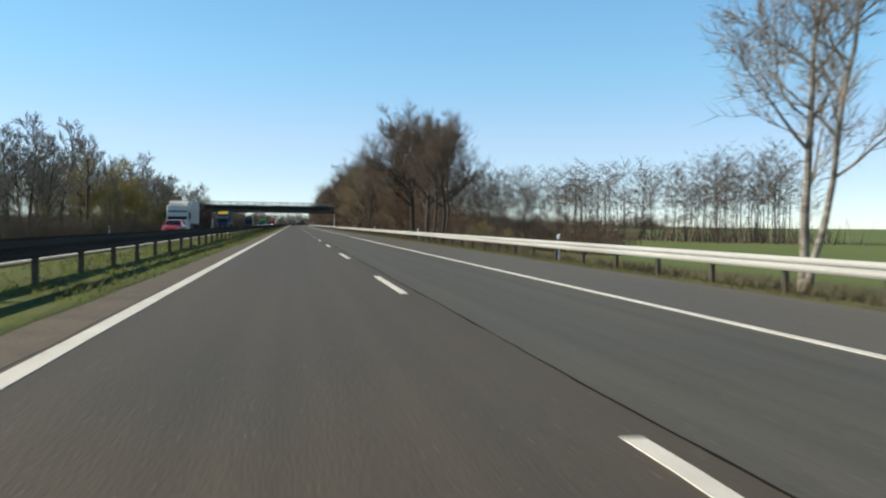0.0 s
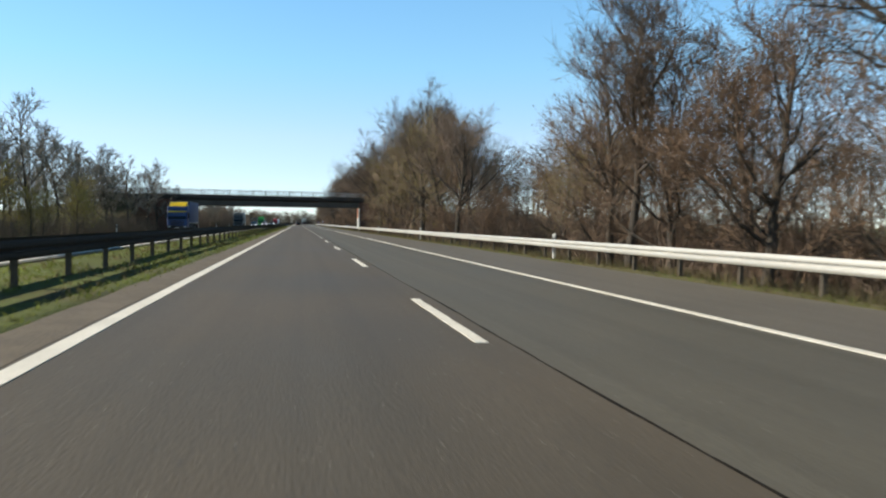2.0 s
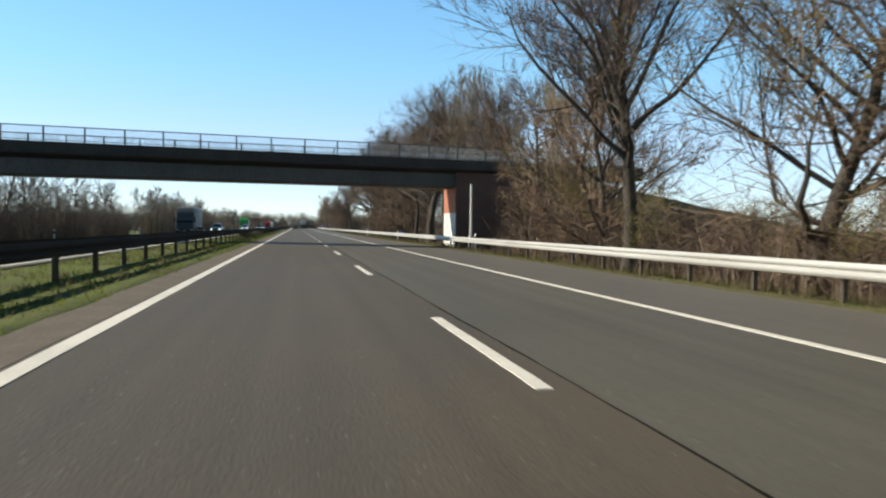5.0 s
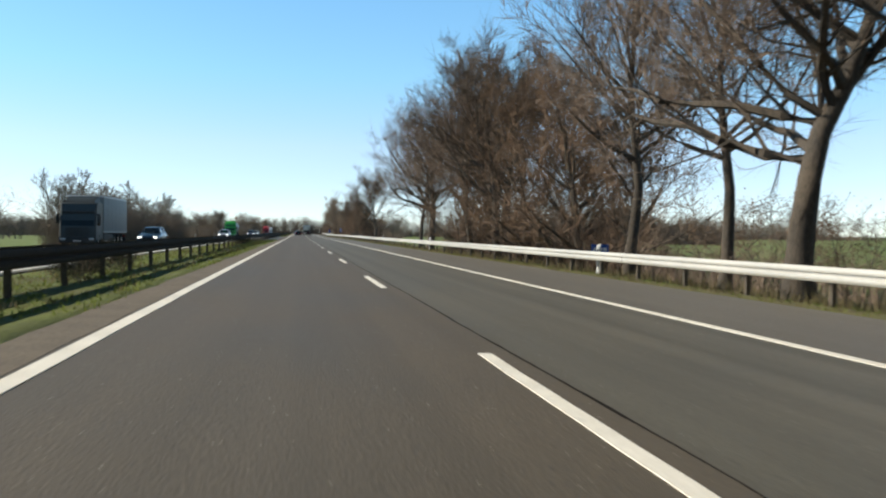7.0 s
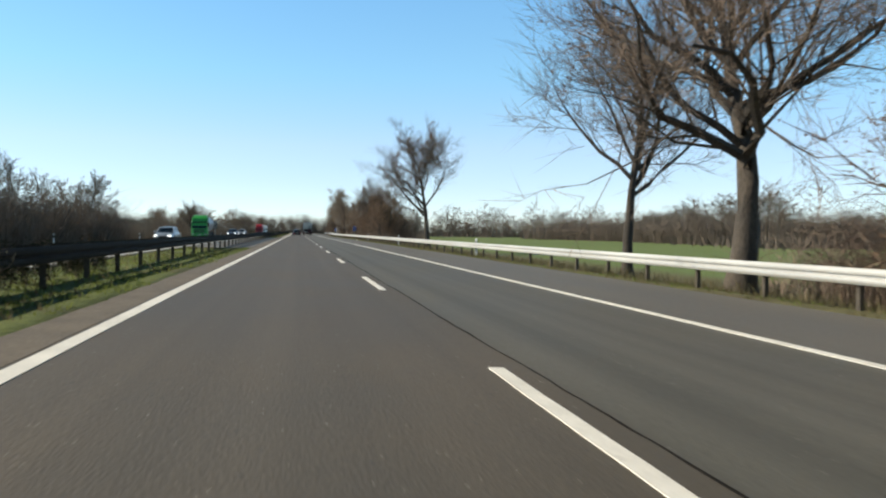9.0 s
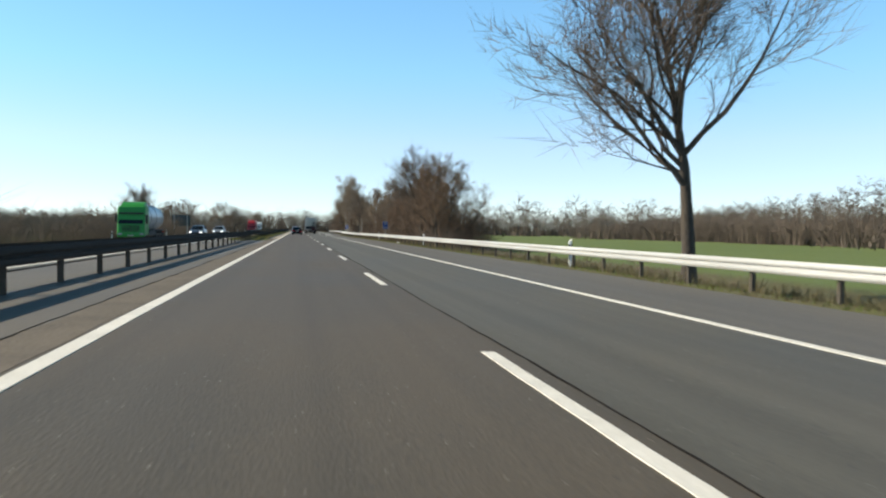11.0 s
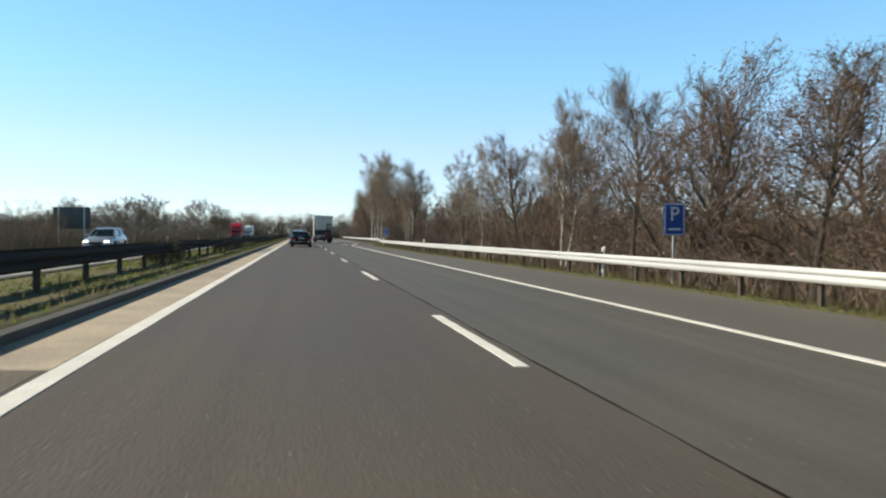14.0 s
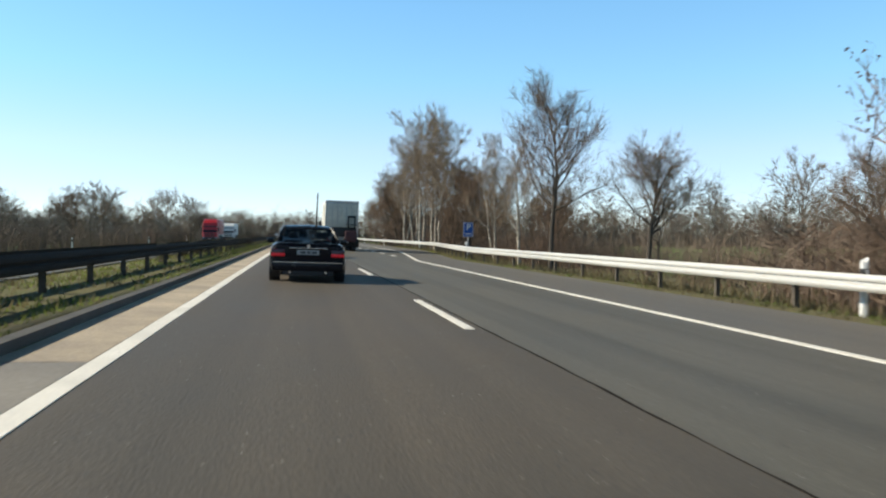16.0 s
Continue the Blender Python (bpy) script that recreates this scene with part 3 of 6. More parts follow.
        k += 1
    k = 0
    while k * 13.2 < 640:
        d = new("lane_dash", meshes[k % 4])
        d.matrix_basis = pose(-13.1, k * 13.2 + 5, far_z(-13.1), 0, -2.86, 0)
        tagged(d, "white dash on the oncoming carriageway", "road marking", "lane dashes of the oncoming carriageway")
        k += 1
    # block line of the slip lane
    for k in range(12):
        b = Buf().box(-0.15, 0.15, 0, 2.2, -0.01, 0.007)
        d = new("slip_lane_dash", b.mesh("slip_lane_dash", M_LINE))
        d.matrix_basis = pose(3.86, 500 + k * 6.6, main_z(3.86), 0, 1.43, 0)
        tagged(d, "broad white dash before the slip lane", "road marking", "slip lane dashes")


# W-shaped beam section, facing -x; closed with sheet thickness
def w_section(face):
    z = [0.0, 0.035, 0.075, 0.115, 0.135, 0.175, 0.195, 0.235, 0.275, 0.31]
    x = [0.045, 0.012, 0.0, 0.012, 0.070, 0.070, 0.012, 0.0, 0.012, 0.045]
    front = [(face * v, c) for v, c in zip(x, z)]
    back = [(face * (v + 0.012), c) for v, c in zip(x, z)]
    return front + back[::-1]


def guardrail(name, label, x_of, base_of, face, beam_low, post_side, y0, y1, mat, spacing=2.93, phase=0.0, brackets=0.0):
    """A steel rail: one swept beam, spacers and posts as parts."""
    root = thing(name, label, "guardrail")
    ys = [y0 + 2.0 * k for k in range(int((y1 - y0) / 2.0) + 1)]
    b = Buf().sweep(w_section(face), ys, [x_of(y) for y in ys], [base_of(y) + beam_low for y in ys])
    part("beam", b.mesh("beam", mat, 35), root)
    pb = Buf()
    # sigma-shaped post
    sec = [(-0.05, -0.045), (0.05, -0.045), (0.05, -0.035), (-0.04, -0.035), (-0.04, 0.035), (0.05, 0.035), (0.05, 0.045), (-0.05, 0.045)]
    pb.loft([[(px, py, z) for px, py in sec] for z in (-0.3, beam_low + 0.24)])
    pm = pb.mesh("post", M_POST)
    y = y0 + phase
    while y < y1 and post_side:
        o = part("post", pm, root)
        o.location = (x_of(y) + post_side, y, base_of(y))
        y += spacing
    if post_side > 0.12:
        sm = Buf().box(0.086, post_side, -0.03, 0.03, beam_low + 0.11, beam_low + 0.2).mesh("spacer", M_POST)
        y = y0 + phase
        while y < y1:
            o = part("spacer", sm, root)
            o.location = (x_of(y), y, base_of(y))
            y += spacing
    if brackets:
        bm = Buf().box(0.06, brackets, -0.04, 0.04, beam_low + 0.12, beam_low + 0.19).mesh("bracket", M_POST)
        y = y0 + phase
        while y < y1:
            o = part("bracket", bm, root)
            o.location = (x_of(y), y, base_of(y))
            y += spacing
    return root


def build_guardrails():
    def xr(y):
        return road_edge(y) + 0.78
    guardrail("guardrail", "pale galvanised steel guardrail beside the hard shoulder", xr, lambda y: -0.21, 1, 0.47, 0.20, Y0, 640, M_STEEL, 2.93, 2.5)
    # the two median rails carry their shade in the steel colour
    guardrail("guardrail", "dull grey steel guardrail on the central reserve, coloured dark as in shade", lambda y: -6.12, lambda y: 0.10, -1, 0.44, -0.12, Y0, 700, M_STEEL_SHADED, 2.93, 2.1)
    guardrail("guardrail", "dull grey steel guardrail beside the oncoming lanes, coloured dark as in shade", lambda y: -7.05, lambda y: 0.10, 1, 0.44, 0.0, Y0, 700, M_STEEL_SHADED, 2.93, 2.1, brackets=0.80)


build_ground()
build_roads()
build_guardrails()


# ---------- the bridge ----------
def bridge_z(x):
    """Underside of the level girder."""
    return 4.15


SKEW = 0.20           # the bridge crosses aslant: its right end lies farther on
ASLANT = Matrix(((1, 0, 0, 0), (SKEW, 1, 0, 0), (0, 0, 1, 0), (0, 0, 0, 1)))


def aslant(me):
    me.transform(ASLANT)
    return me


def build_bridge():
    root = thing("bridge", "narrow grey concrete road bridge with steel railing over the motorway", "bridge")
    XL, XR = -24.0, 10.2
    YA, YB = 219.5, 224.6

    def strip(name, xa, xb, sec, mat, label="", n=14):
        b = Buf()
        rings = []
        for k in range(n + 1):
            x = xa + (xb - xa) * k / n
            rings.append([(x, y, bridge_z(x) + z) for y, z in sec])
        b.loft(rings)
        return part(name, aslant(b.mesh(name, mat, 30)), root, label)

    strip("girder", XL, XR, [(YA + 0.95, 0.0), (YB - 2.05, 0.0), (YB - 1.90, 0.10), (YB - 1.80, 1.05), (YA + 0.75, 1.05), (YA + 0.80, 0.10)], M_BRIDGE, "grey concrete box girder")
    strip("deck", XL - 14, XR + 16, [(YA + 0.05, 1.30), (YA + 0.8, 1.05), (YB - 0.8, 1.05), (YB - 0.05, 1.30), (YB - 0.05, 1.58), (YA + 0.05, 1.58)], M_BRIDGE_DARK, "dark concrete deck slab", 24)
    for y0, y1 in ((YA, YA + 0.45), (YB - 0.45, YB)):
        strip("edge_beam", XL - 14, XR + 16, [(y0, 1.38), (y1, 1.38), (y1, 2.03), (y0, 2.03)], M_BRIDGE_DARK, "dark concrete edge beam", 24)
    # railings
    for y in (YA + 0.2, YB - 0.2):
        strip("handrail", XL - 14, XR + 16, [(y - 0.04, 2.94), (y + 0.04, 2.94), (y + 0.04, 3.0), (y - 0.04, 3.0)], M_RAILING, "dark painted steel handrail", 24)
        strip("lower_rail", XL - 14, XR + 16, [(y - 0.025, 2.12), (y + 0.025, 2.12), (y + 0.025, 2.16), (y - 0.025, 2.16)], M_RAILING, "", 24)
        pm = Buf().box(-0.045, 0.045, -0.045, 0.045, 1.95, 2.97).mesh("railing_post", M_RAILING)
        x = -36.9
        while x < 25:
            o = part("railing_post", pm, root)
            o.location = (x, y + SKEW * x, bridge_z(x))
            x += 2.23
    bm = Buf().box(-0.012, 0.012, -0.012, 0.012, 2.14, 2.96).mesh("baluster", M_BAR)
    rest = Buf()
    x = -36.9
    k = 0
    while x < 25:
        if -19 < x < 17:
            o = part("baluster", bm, root)
            o.location = (x, YA + 0.2 + SKEW * x, bridge_z(x))
        else:
            z = bridge_z(x)
            rest.box(x - 0.012, x + 0.012, YA + 0.188, YA + 0.212, z + 2.14, z + 2.96)
        z = bridge_z(x)
        rest.box(x - 0.012, x + 0.012, YB - 0.212, YB - 0.188, z + 2.14, z + 2.96)
        x += 0.1239
    tagged(part("balusters_beyond", aslant(rest.mesh("balusters_beyond", M_BAR)), root), kind="stuff")
    # abutments: a face to the road, painted white below and terracotta above
    for side, xf in ((1, 9.9), (-1, -23.6)):
        zt = bridge_z(xf)
        b = Buf()
        xa, xb = (xf, xf + 6.5) if side > 0 else (xf - 6.5, xf)
        b.box(xa, xb, YA + 0.5, YB - 0.1, -1.2, zt + 1.4, 0, 0.05)
        part("abutment", aslant(b.mesh("abutment", M_ABUT, 40)), root, "terracotta rendered abutment, coloured dark red-brown as in shade")
        f = Buf()
        xs = (xf - 0.03, xf + 0.01) if side > 0 else (xf - 0.01, xf + 0.03)
        f.box(xs[0], xs[1], YA + 0.52, YB - 0.12, -0.8, 2.28)
        part("painted_wall", aslant(f.mesh("painted_wall", M_WHITEWALL)), root, "white painted lower wall with grey scrawls")
        f = Buf().box(xs[0], xs[1], YA + 0.52, YB - 0.12, 2.28, zt + 0.02)
        part("rendered_wall", aslant(f.mesh("rendered_wall", M_BRICKRED)), root, "terracotta rendered upper wall")
        if side > 0:
            rng = random.Random(8)
            for k in range(7):
                y = YA + 0.9 + 0.5 * k
                z = rng.uniform(0.7, 1.3)
                g = Buf()
                pts = [(xf - 0.034, y + 0.07 * math.sin(2.3 * s + 1.9 * k) + 0.02 * s * rng.uniform(-1, 1), z + rng.uniform(0.05, 0.13) * s) for s in range(6)]
                g.tube(pts, [rng.uniform(0.010, 0.022)] * 6, 4)
                part("scrawl", aslant(g.mesh("scrawl", M_SCRAWL)), root)
    # wing walls and embankments
    for side, xa, xb in ((1, 16.4, 60.0), (-1, -75.0, -30.1)):
        b = Buf()
        rings = []
        n = 16
        for k in range(n + 1):
            x = xa + (xb - xa) * k / n
            far = (x - xa) / (xb - xa) if side > 0 else (xb - x) / (xb - xa)
            top = (bridge_z(9.9) + 1.55) * (1 - far) - 1.0 * far + 0.15 * noise.noise((x * 0.2, 1, 3))
            top = max(top, -0.9)
            rings.append([(x, YA - 7.0 * (1 - far), -1.3), (x, YB + 8.0 * (1 - far), -1.3), (x, YB - 0.4, top), (x, YA + 0.4, top)])
        b.loft(rings)
        tagged(new("embankment", aslant(b.mesh("embankment", M_EMBANK, 50))), "brown grassy earth ramp up to the bridge", "embankment", kind="structure")


M_EMBANK = material("rough_grass_slope", (0.12, 0.105, 0.05), (0.085, 0.085, 0.035), rough=0.95, scale=0.5, fine=6, bump=0.8, var=0.35)
build_bridge()


# ---------- trees ----------
def grow(seed, H, r0, clear, n1, reach, n2, n3, n4, open_low=1.25, open_top=0.40, rise=0.45, wander=0.11, stems=1, lean=0.0, top=0.85, twig=0.011, light=False, sub=0.9):
    """Trunk and limbs as tapered tubes; twigs as fine tapered blades. Returns two buffers and the twig tips."""
    rng = random.Random(seed)
    wood, fine, tips = Buf(), Buf(), []

    def line(p, d, length, r, r_end, steps, curve, wob):
        pts, rad = [Vector(p)], [r]
        d = Vector(d).normalized()
        for s in range(steps):
            d = (d + Vector((0, 0, curve / steps)) + Vector((rng.gauss(0, wob), rng.gauss(0, wob), rng.gauss(0, wob * 0.7)))).normalized()
            pts.append(pts[-1] + d * (length / steps))
            rad.append(r + (r_end - r) * (s + 1) / steps)
        return pts, rad

    def at(pts, f):
        k = min(int(f * (len(pts) - 1)), len(pts) - 2)
        u = f * (len(pts) - 1) - k
        return pts[k].lerp(pts[k + 1], u), (pts[k + 1] - pts[k]).normalized()

    def side_dir(d, ang):
        a = d.orthogonal().normalized()
        a.rotate(Matrix.Rotation(rng.uniform(0, 2 * math.pi), 3, d))
        return (d * math.cos(ang) + a * math.sin(ang)).normalized()

    def across(d):
        a = d.orthogonal().normalized()
        a.rotate(Matrix.Rotation(rng.uniform(0, math.pi), 3, d))
        return a

    def spray(p, d, length, r):
        """A kinked twig with finer ones on it."""
        a = across(d)
        mid = p + d * length * 0.5 + Vector((rng.gauss(0, 0.07), rng.gauss(0, 0.07), rng.gauss(0, 0.06))) * length
        e = (d + Vector((rng.gauss(0, 0.25), rng.gauss(0, 0.25), rng.gauss(0.1, 0.2)))).normalized()
        tip = mid + e * length * 0.55
        fine.add([p - a * r, p + a * r, mid + a * r * 0.7, mid - a * r * 0.7, tip], [(0, 1, 2, 3), (3, 2, 4)])
        tips.append(mid.lerp(tip, 0.5))
        for q in range(n4):
            f = rng.uniform(0.2, 1.0)
            s = p.lerp(mid, f * 2) if f < 0.5 else mid.lerp(tip, f * 2 - 1)
            w = side_dir(e, rng.uniform(0.35, 0.95))
            w.z += 0.15
            c = across(w) * r * 0.72
            t2 = s + w * length * sub * rng.uniform(0.5, 1.0)
            fine.add([s - c, s + c, t2], [(0, 1, 2)])
            tips.append(s.lerp(t2, 0.6))

    for st in range(stems):
        base = Vector((rng.gauss(0, 0.25) * (stems > 1), rng.gauss(0, 0.25) * (stems > 1), -0.25))
        tilt = Vector((rng.gauss(0, 0.04 + lean), rng.gauss(0, 0.04 + lean), 1))
        hh = H * (1 if st == 0 else rng.uniform(0.7, 0.98))
        tp, tr = line(base, tilt, hh * top, r0 * (1 if st == 0 else 0.8), r0 * 0.14, 5 if light else 9, 0.15, 0.03 + wander * 0.3)
        tr[0] *= 1.35
        wood.tube(tp, tr, 4 if light else 8)
        count = max(3, int(n1 / stems))
        for i in range(count):
            f = clear + (0.99 - clear) * ((i + rng.random()) / count)
            p, d = at(tp, min(f, 0.995))
            fr = (f - clear) / (1 - clear)
            ang = (open_low + (open_top - open_low) * fr) * rng.uniform(0.8, 1.2)
            L = reach * (1.0 - 0.42 * fr) * rng.uniform(0.8, 1.15)
            ld = side_dir(Vector((0, 0, 1)), ang)
            r1 = max(0.014, r0 * (0.46 - 0.26 * fr)) * rng.uniform(0.7, 1.05)
            lp, lr = line(p, ld, L, r1, r1 * 0.18, 3 if light else 6, rise * (0.4 + 0.8 * (1 - fr)), wander)
            wood.tube(lp, lr, 3 if light else 5, cap=False)
            for j in range(n2):
                f2 = 0.12 + 0.88 * (j + rng.random()) / n2
                p2, d2 = at(lp, min(f2, 0.99))
                L2 = max(0.35, L * rng.uniform(0.30, 0.52) * (1.15 - 0.55 * f2))
                r2 = max(0.010, r1 * 0.40 * (1.1 - f2))
                bp, br = line(p2, side_dir(d2, rng.uniform(0.45, 1.0)), L2, r2, r2 * 0.3, 2, rise * 0.5, wander * 1.3)
                if not light:
                    wood.tube(bp, br, 3, cap=False)
                else:
                    a = across(d2) * r2
                    fine.add([bp[0] - a, bp[0] + a, bp[-1]], [(0, 1, 2)])
                for m in range(n3):
                    f3 = 0.12 + 0.88 * (m + rng.random()) / n3
                    p3, d3 = at(bp, min(f3, 0.99))
                    e3 = side_dir(d3, rng.uniform(0.25, 0.85))
                    e3.z += rise * 0.25
                    spray(p3, e3.normalized(), max(0.32, L2 * rng.uniform(0.50, 0.92)), twig)
    return wood, fine, tips


def leaves(buf, tips, count, size, seed, mat, spread=0.2):
    rng = random.Random(seed)
    for k in range(count):
        p = tips[rng.randrange(len(tips))] + Vector((rng.gauss(0, spread), rng.gauss(0, spread), rng.gauss(0, spread)))
        a = Vector((rng.gauss(0, 1), rng.gauss(0, 1), rng.gauss(0, 1))).normalized()
        b = a.orthogonal().normalized()
        s = size * rng.uniform(0.6, 1.3)
        buf.add([p - a * s, p + b * s * 0.8, p + a * s], [(0, 1, 2)], mat)


KINDS = {}


def kind_of_tree(key, name, label, bark, twigs, leaf=None, count=0, size=0.05, spread=0.2, **g):
    wood, fine, tips = grow(**g)
    high = max(p.z for p in tips)
    mats = [twigs]
    if leaf:
        mats.append(leaf)
        leaves(fine, tips, count, size, g["seed"], 1, spread)
    KINDS[key] = dict(name=name, label=label, H=0.95 * high, wood=wood.mesh("trunk", bark, 60), fine=fine.mesh("crown", mats), first=None)


def plant(key, x, y, h, turn=0.0):
    """One tree of a kind, scaled to the height h."""
    k = KINDS[key]
    s = h / k["H"]
    if k["first"] is None:
        root = k["first"] = thing(k["name"], k["label"], "shrub" if k["name"] == "shrub" else "tree")
        part("trunk", k["wood"], root)
        part("crown", k["fine"], root)
        root.matrix_basis = pose(x, y, ground_z(x, y), 0, 0, turn) @ Matrix.Diagonal((s, s, s, 1))
        return root
    s /= k["first"].scale[0]
    return copy_thing(k["first"], pose(x, y, ground_z(x, y), 0, 0, turn) @ Matrix.Diagonal((s, s, s, 1)))


kind_of_tree("oak", "oak_tree", "bare wide-crowned oak with dark spreading limbs", M_BARK, M_TWIG,
             seed=11, H=13.0, r0=0.36, clear=0.36, n1=24, reach=7.0, n2=11, n3=7, n4=10, open_low=1.30, open_top=0.45, rise=0.45, wander=0.22, top=0.70, twig=0.0095, sub=0.7)
kind_of_tree("oak2", "oak_tree", "bare oak with forked dark limbs and fine twigs", M_BARK, M_TWIG,
             seed=23, H=11.5, r0=0.24, clear=0.37, n1=20, reach=5.2, n2=8, n3=7, n4=10, open_low=1.02, open_top=0.42, rise=0.55, wander=0.17, top=0.72, twig=0.0115, sub=0.8)
kind_of_tree("tall", "alder_tree", "tall slender bare alder with grey-brown twigs", M_BARK, M_TWIG,
             seed=31, H=13.0, r0=0.20, clear=0.40, n1=22, reach=4.5, n2=7, n3=6, n4=8, open_low=1.05, open_top=0.58, rise=0.55, wander=0.15, top=0.76, twig=0.0125)
kind_of_tree("brown", "hornbeam_tree", "brown hornbeam still holding dry reddish leaves", M_BARK, M_TWIG_RED, M_LEAF_BROWN, 7000, 0.053, 0.13,
             seed=41, H=11.0, r0=0.20, clear=0.10, n1=22, reach=4.2, n2=7, n3=4, n4=7, open_low=1.2, open_top=0.60, rise=0.6, wander=0.16, top=0.68, twig=0.016)
kind_of_tree("willow", "willow_tree", "budding willow with yellow-green haze of young leaves", M_BARK, M_TWIG_PALE, M_BUD, 6500, 0.046, 0.12,
             seed=51, H=12.0, r0=0.24, clear=0.16, n1=22, reach=4.6, n2=7, n3=5, n4=7, open_low=1.15, open_top=0.60, rise=0.6, wander=0.16, top=0.68, twig=0.016)
kind_of_tree("birch", "birch_tree", "bare birch with white trunk and fine pale twigs", M_BIRCH, M_TWIG_PALE,
             seed=61, H=12.0, r0=0.13, clear=0.28, n1=22, reach=3.2, n2=6, n3=7, n4=8, open_low=0.95, open_top=0.50, rise=0.55, wander=0.13, stems=2, lean=0.05, top=0.82, twig=0.011)
for n, (key, twigs, leaf, cnt, word) in enumerate([("shrub_brown", M_TWIG_RED, M_LEAF_BROWN, 700, "dense brown leafless roadside shrub"), ("shrub_grey", M_TWIG, None, 0, "tangled grey-brown bare shrub"),
                                                   ("shrub_green", M_TWIG_PALE, M_BUD, 2000, "yellow-green budding willow shrub")]):
    kind_of_tree(key, "shrub", word, M_BARK, twigs, leaf, cnt, 0.045, 0.14,
                 seed=71 + n, H=4.5, r0=0.05, clear=0.05, n1=18, reach=2.3, n2=4, n3=3, n4=3, open_low=0.95, open_top=0.35, rise=0.7, wander=0.14, stems=5, lean=0.20, top=0.9, twig=0.011, light=True)
# slighter forms for the trees farther off
kind_of_tree("far_oak", "oak_tree", "bare round-crowned tree beyond the oncoming lanes", M_BARK, M_TWIG_HAZED,
             seed=101, H=11.0, r0=0.22, clear=0.24, n1=16, reach=4.4, n2=5, n3=3, n4=5, open_low=1.2, open_top=0.35, rise=0.5, top=0.75, twig=0.040, light=True)
kind_of_tree("far_tall", "alder_tree", "slender bare tree beyond the oncoming lanes", M_BARK, M_TWIG_HAZED,
             seed=103, H=12.0, r0=0.18, clear=0.28, n1=18, reach=3.2, n2=4, n3=4, n4=4, open_low=1.05, open_top=0.55, rise=0.5, top=0.78, twig=0.036, light=True)
kind_of_tree("distant", "oak_tree", "distant round-crowned bare tree over the fields", M_BARK, M_TWIG,
             seed=107, H=11.0, r0=0.20, clear=0.16, n1=30, reach=6.0, n2=5, n3=4, n4=6, open_low=1.40, open_top=0.70, rise=0.45, top=0.66, twig=0.034, light=True)
kind_of_tree("far_willow", "willow_tree", "budding yellow-green tree beyond the oncoming lanes", M_BARK, M_TWIG_PALE, M_BUD, 3200, 0.11, 0.35,
             seed=105, H=9.0, r0=0.18, clear=0.12, n1=16, reach=3.8, n2=4, n3=4, n4=4, open_low=1.2, open_top=0.35, rise=0.5, top=0.8, twig=0.022, light=True)

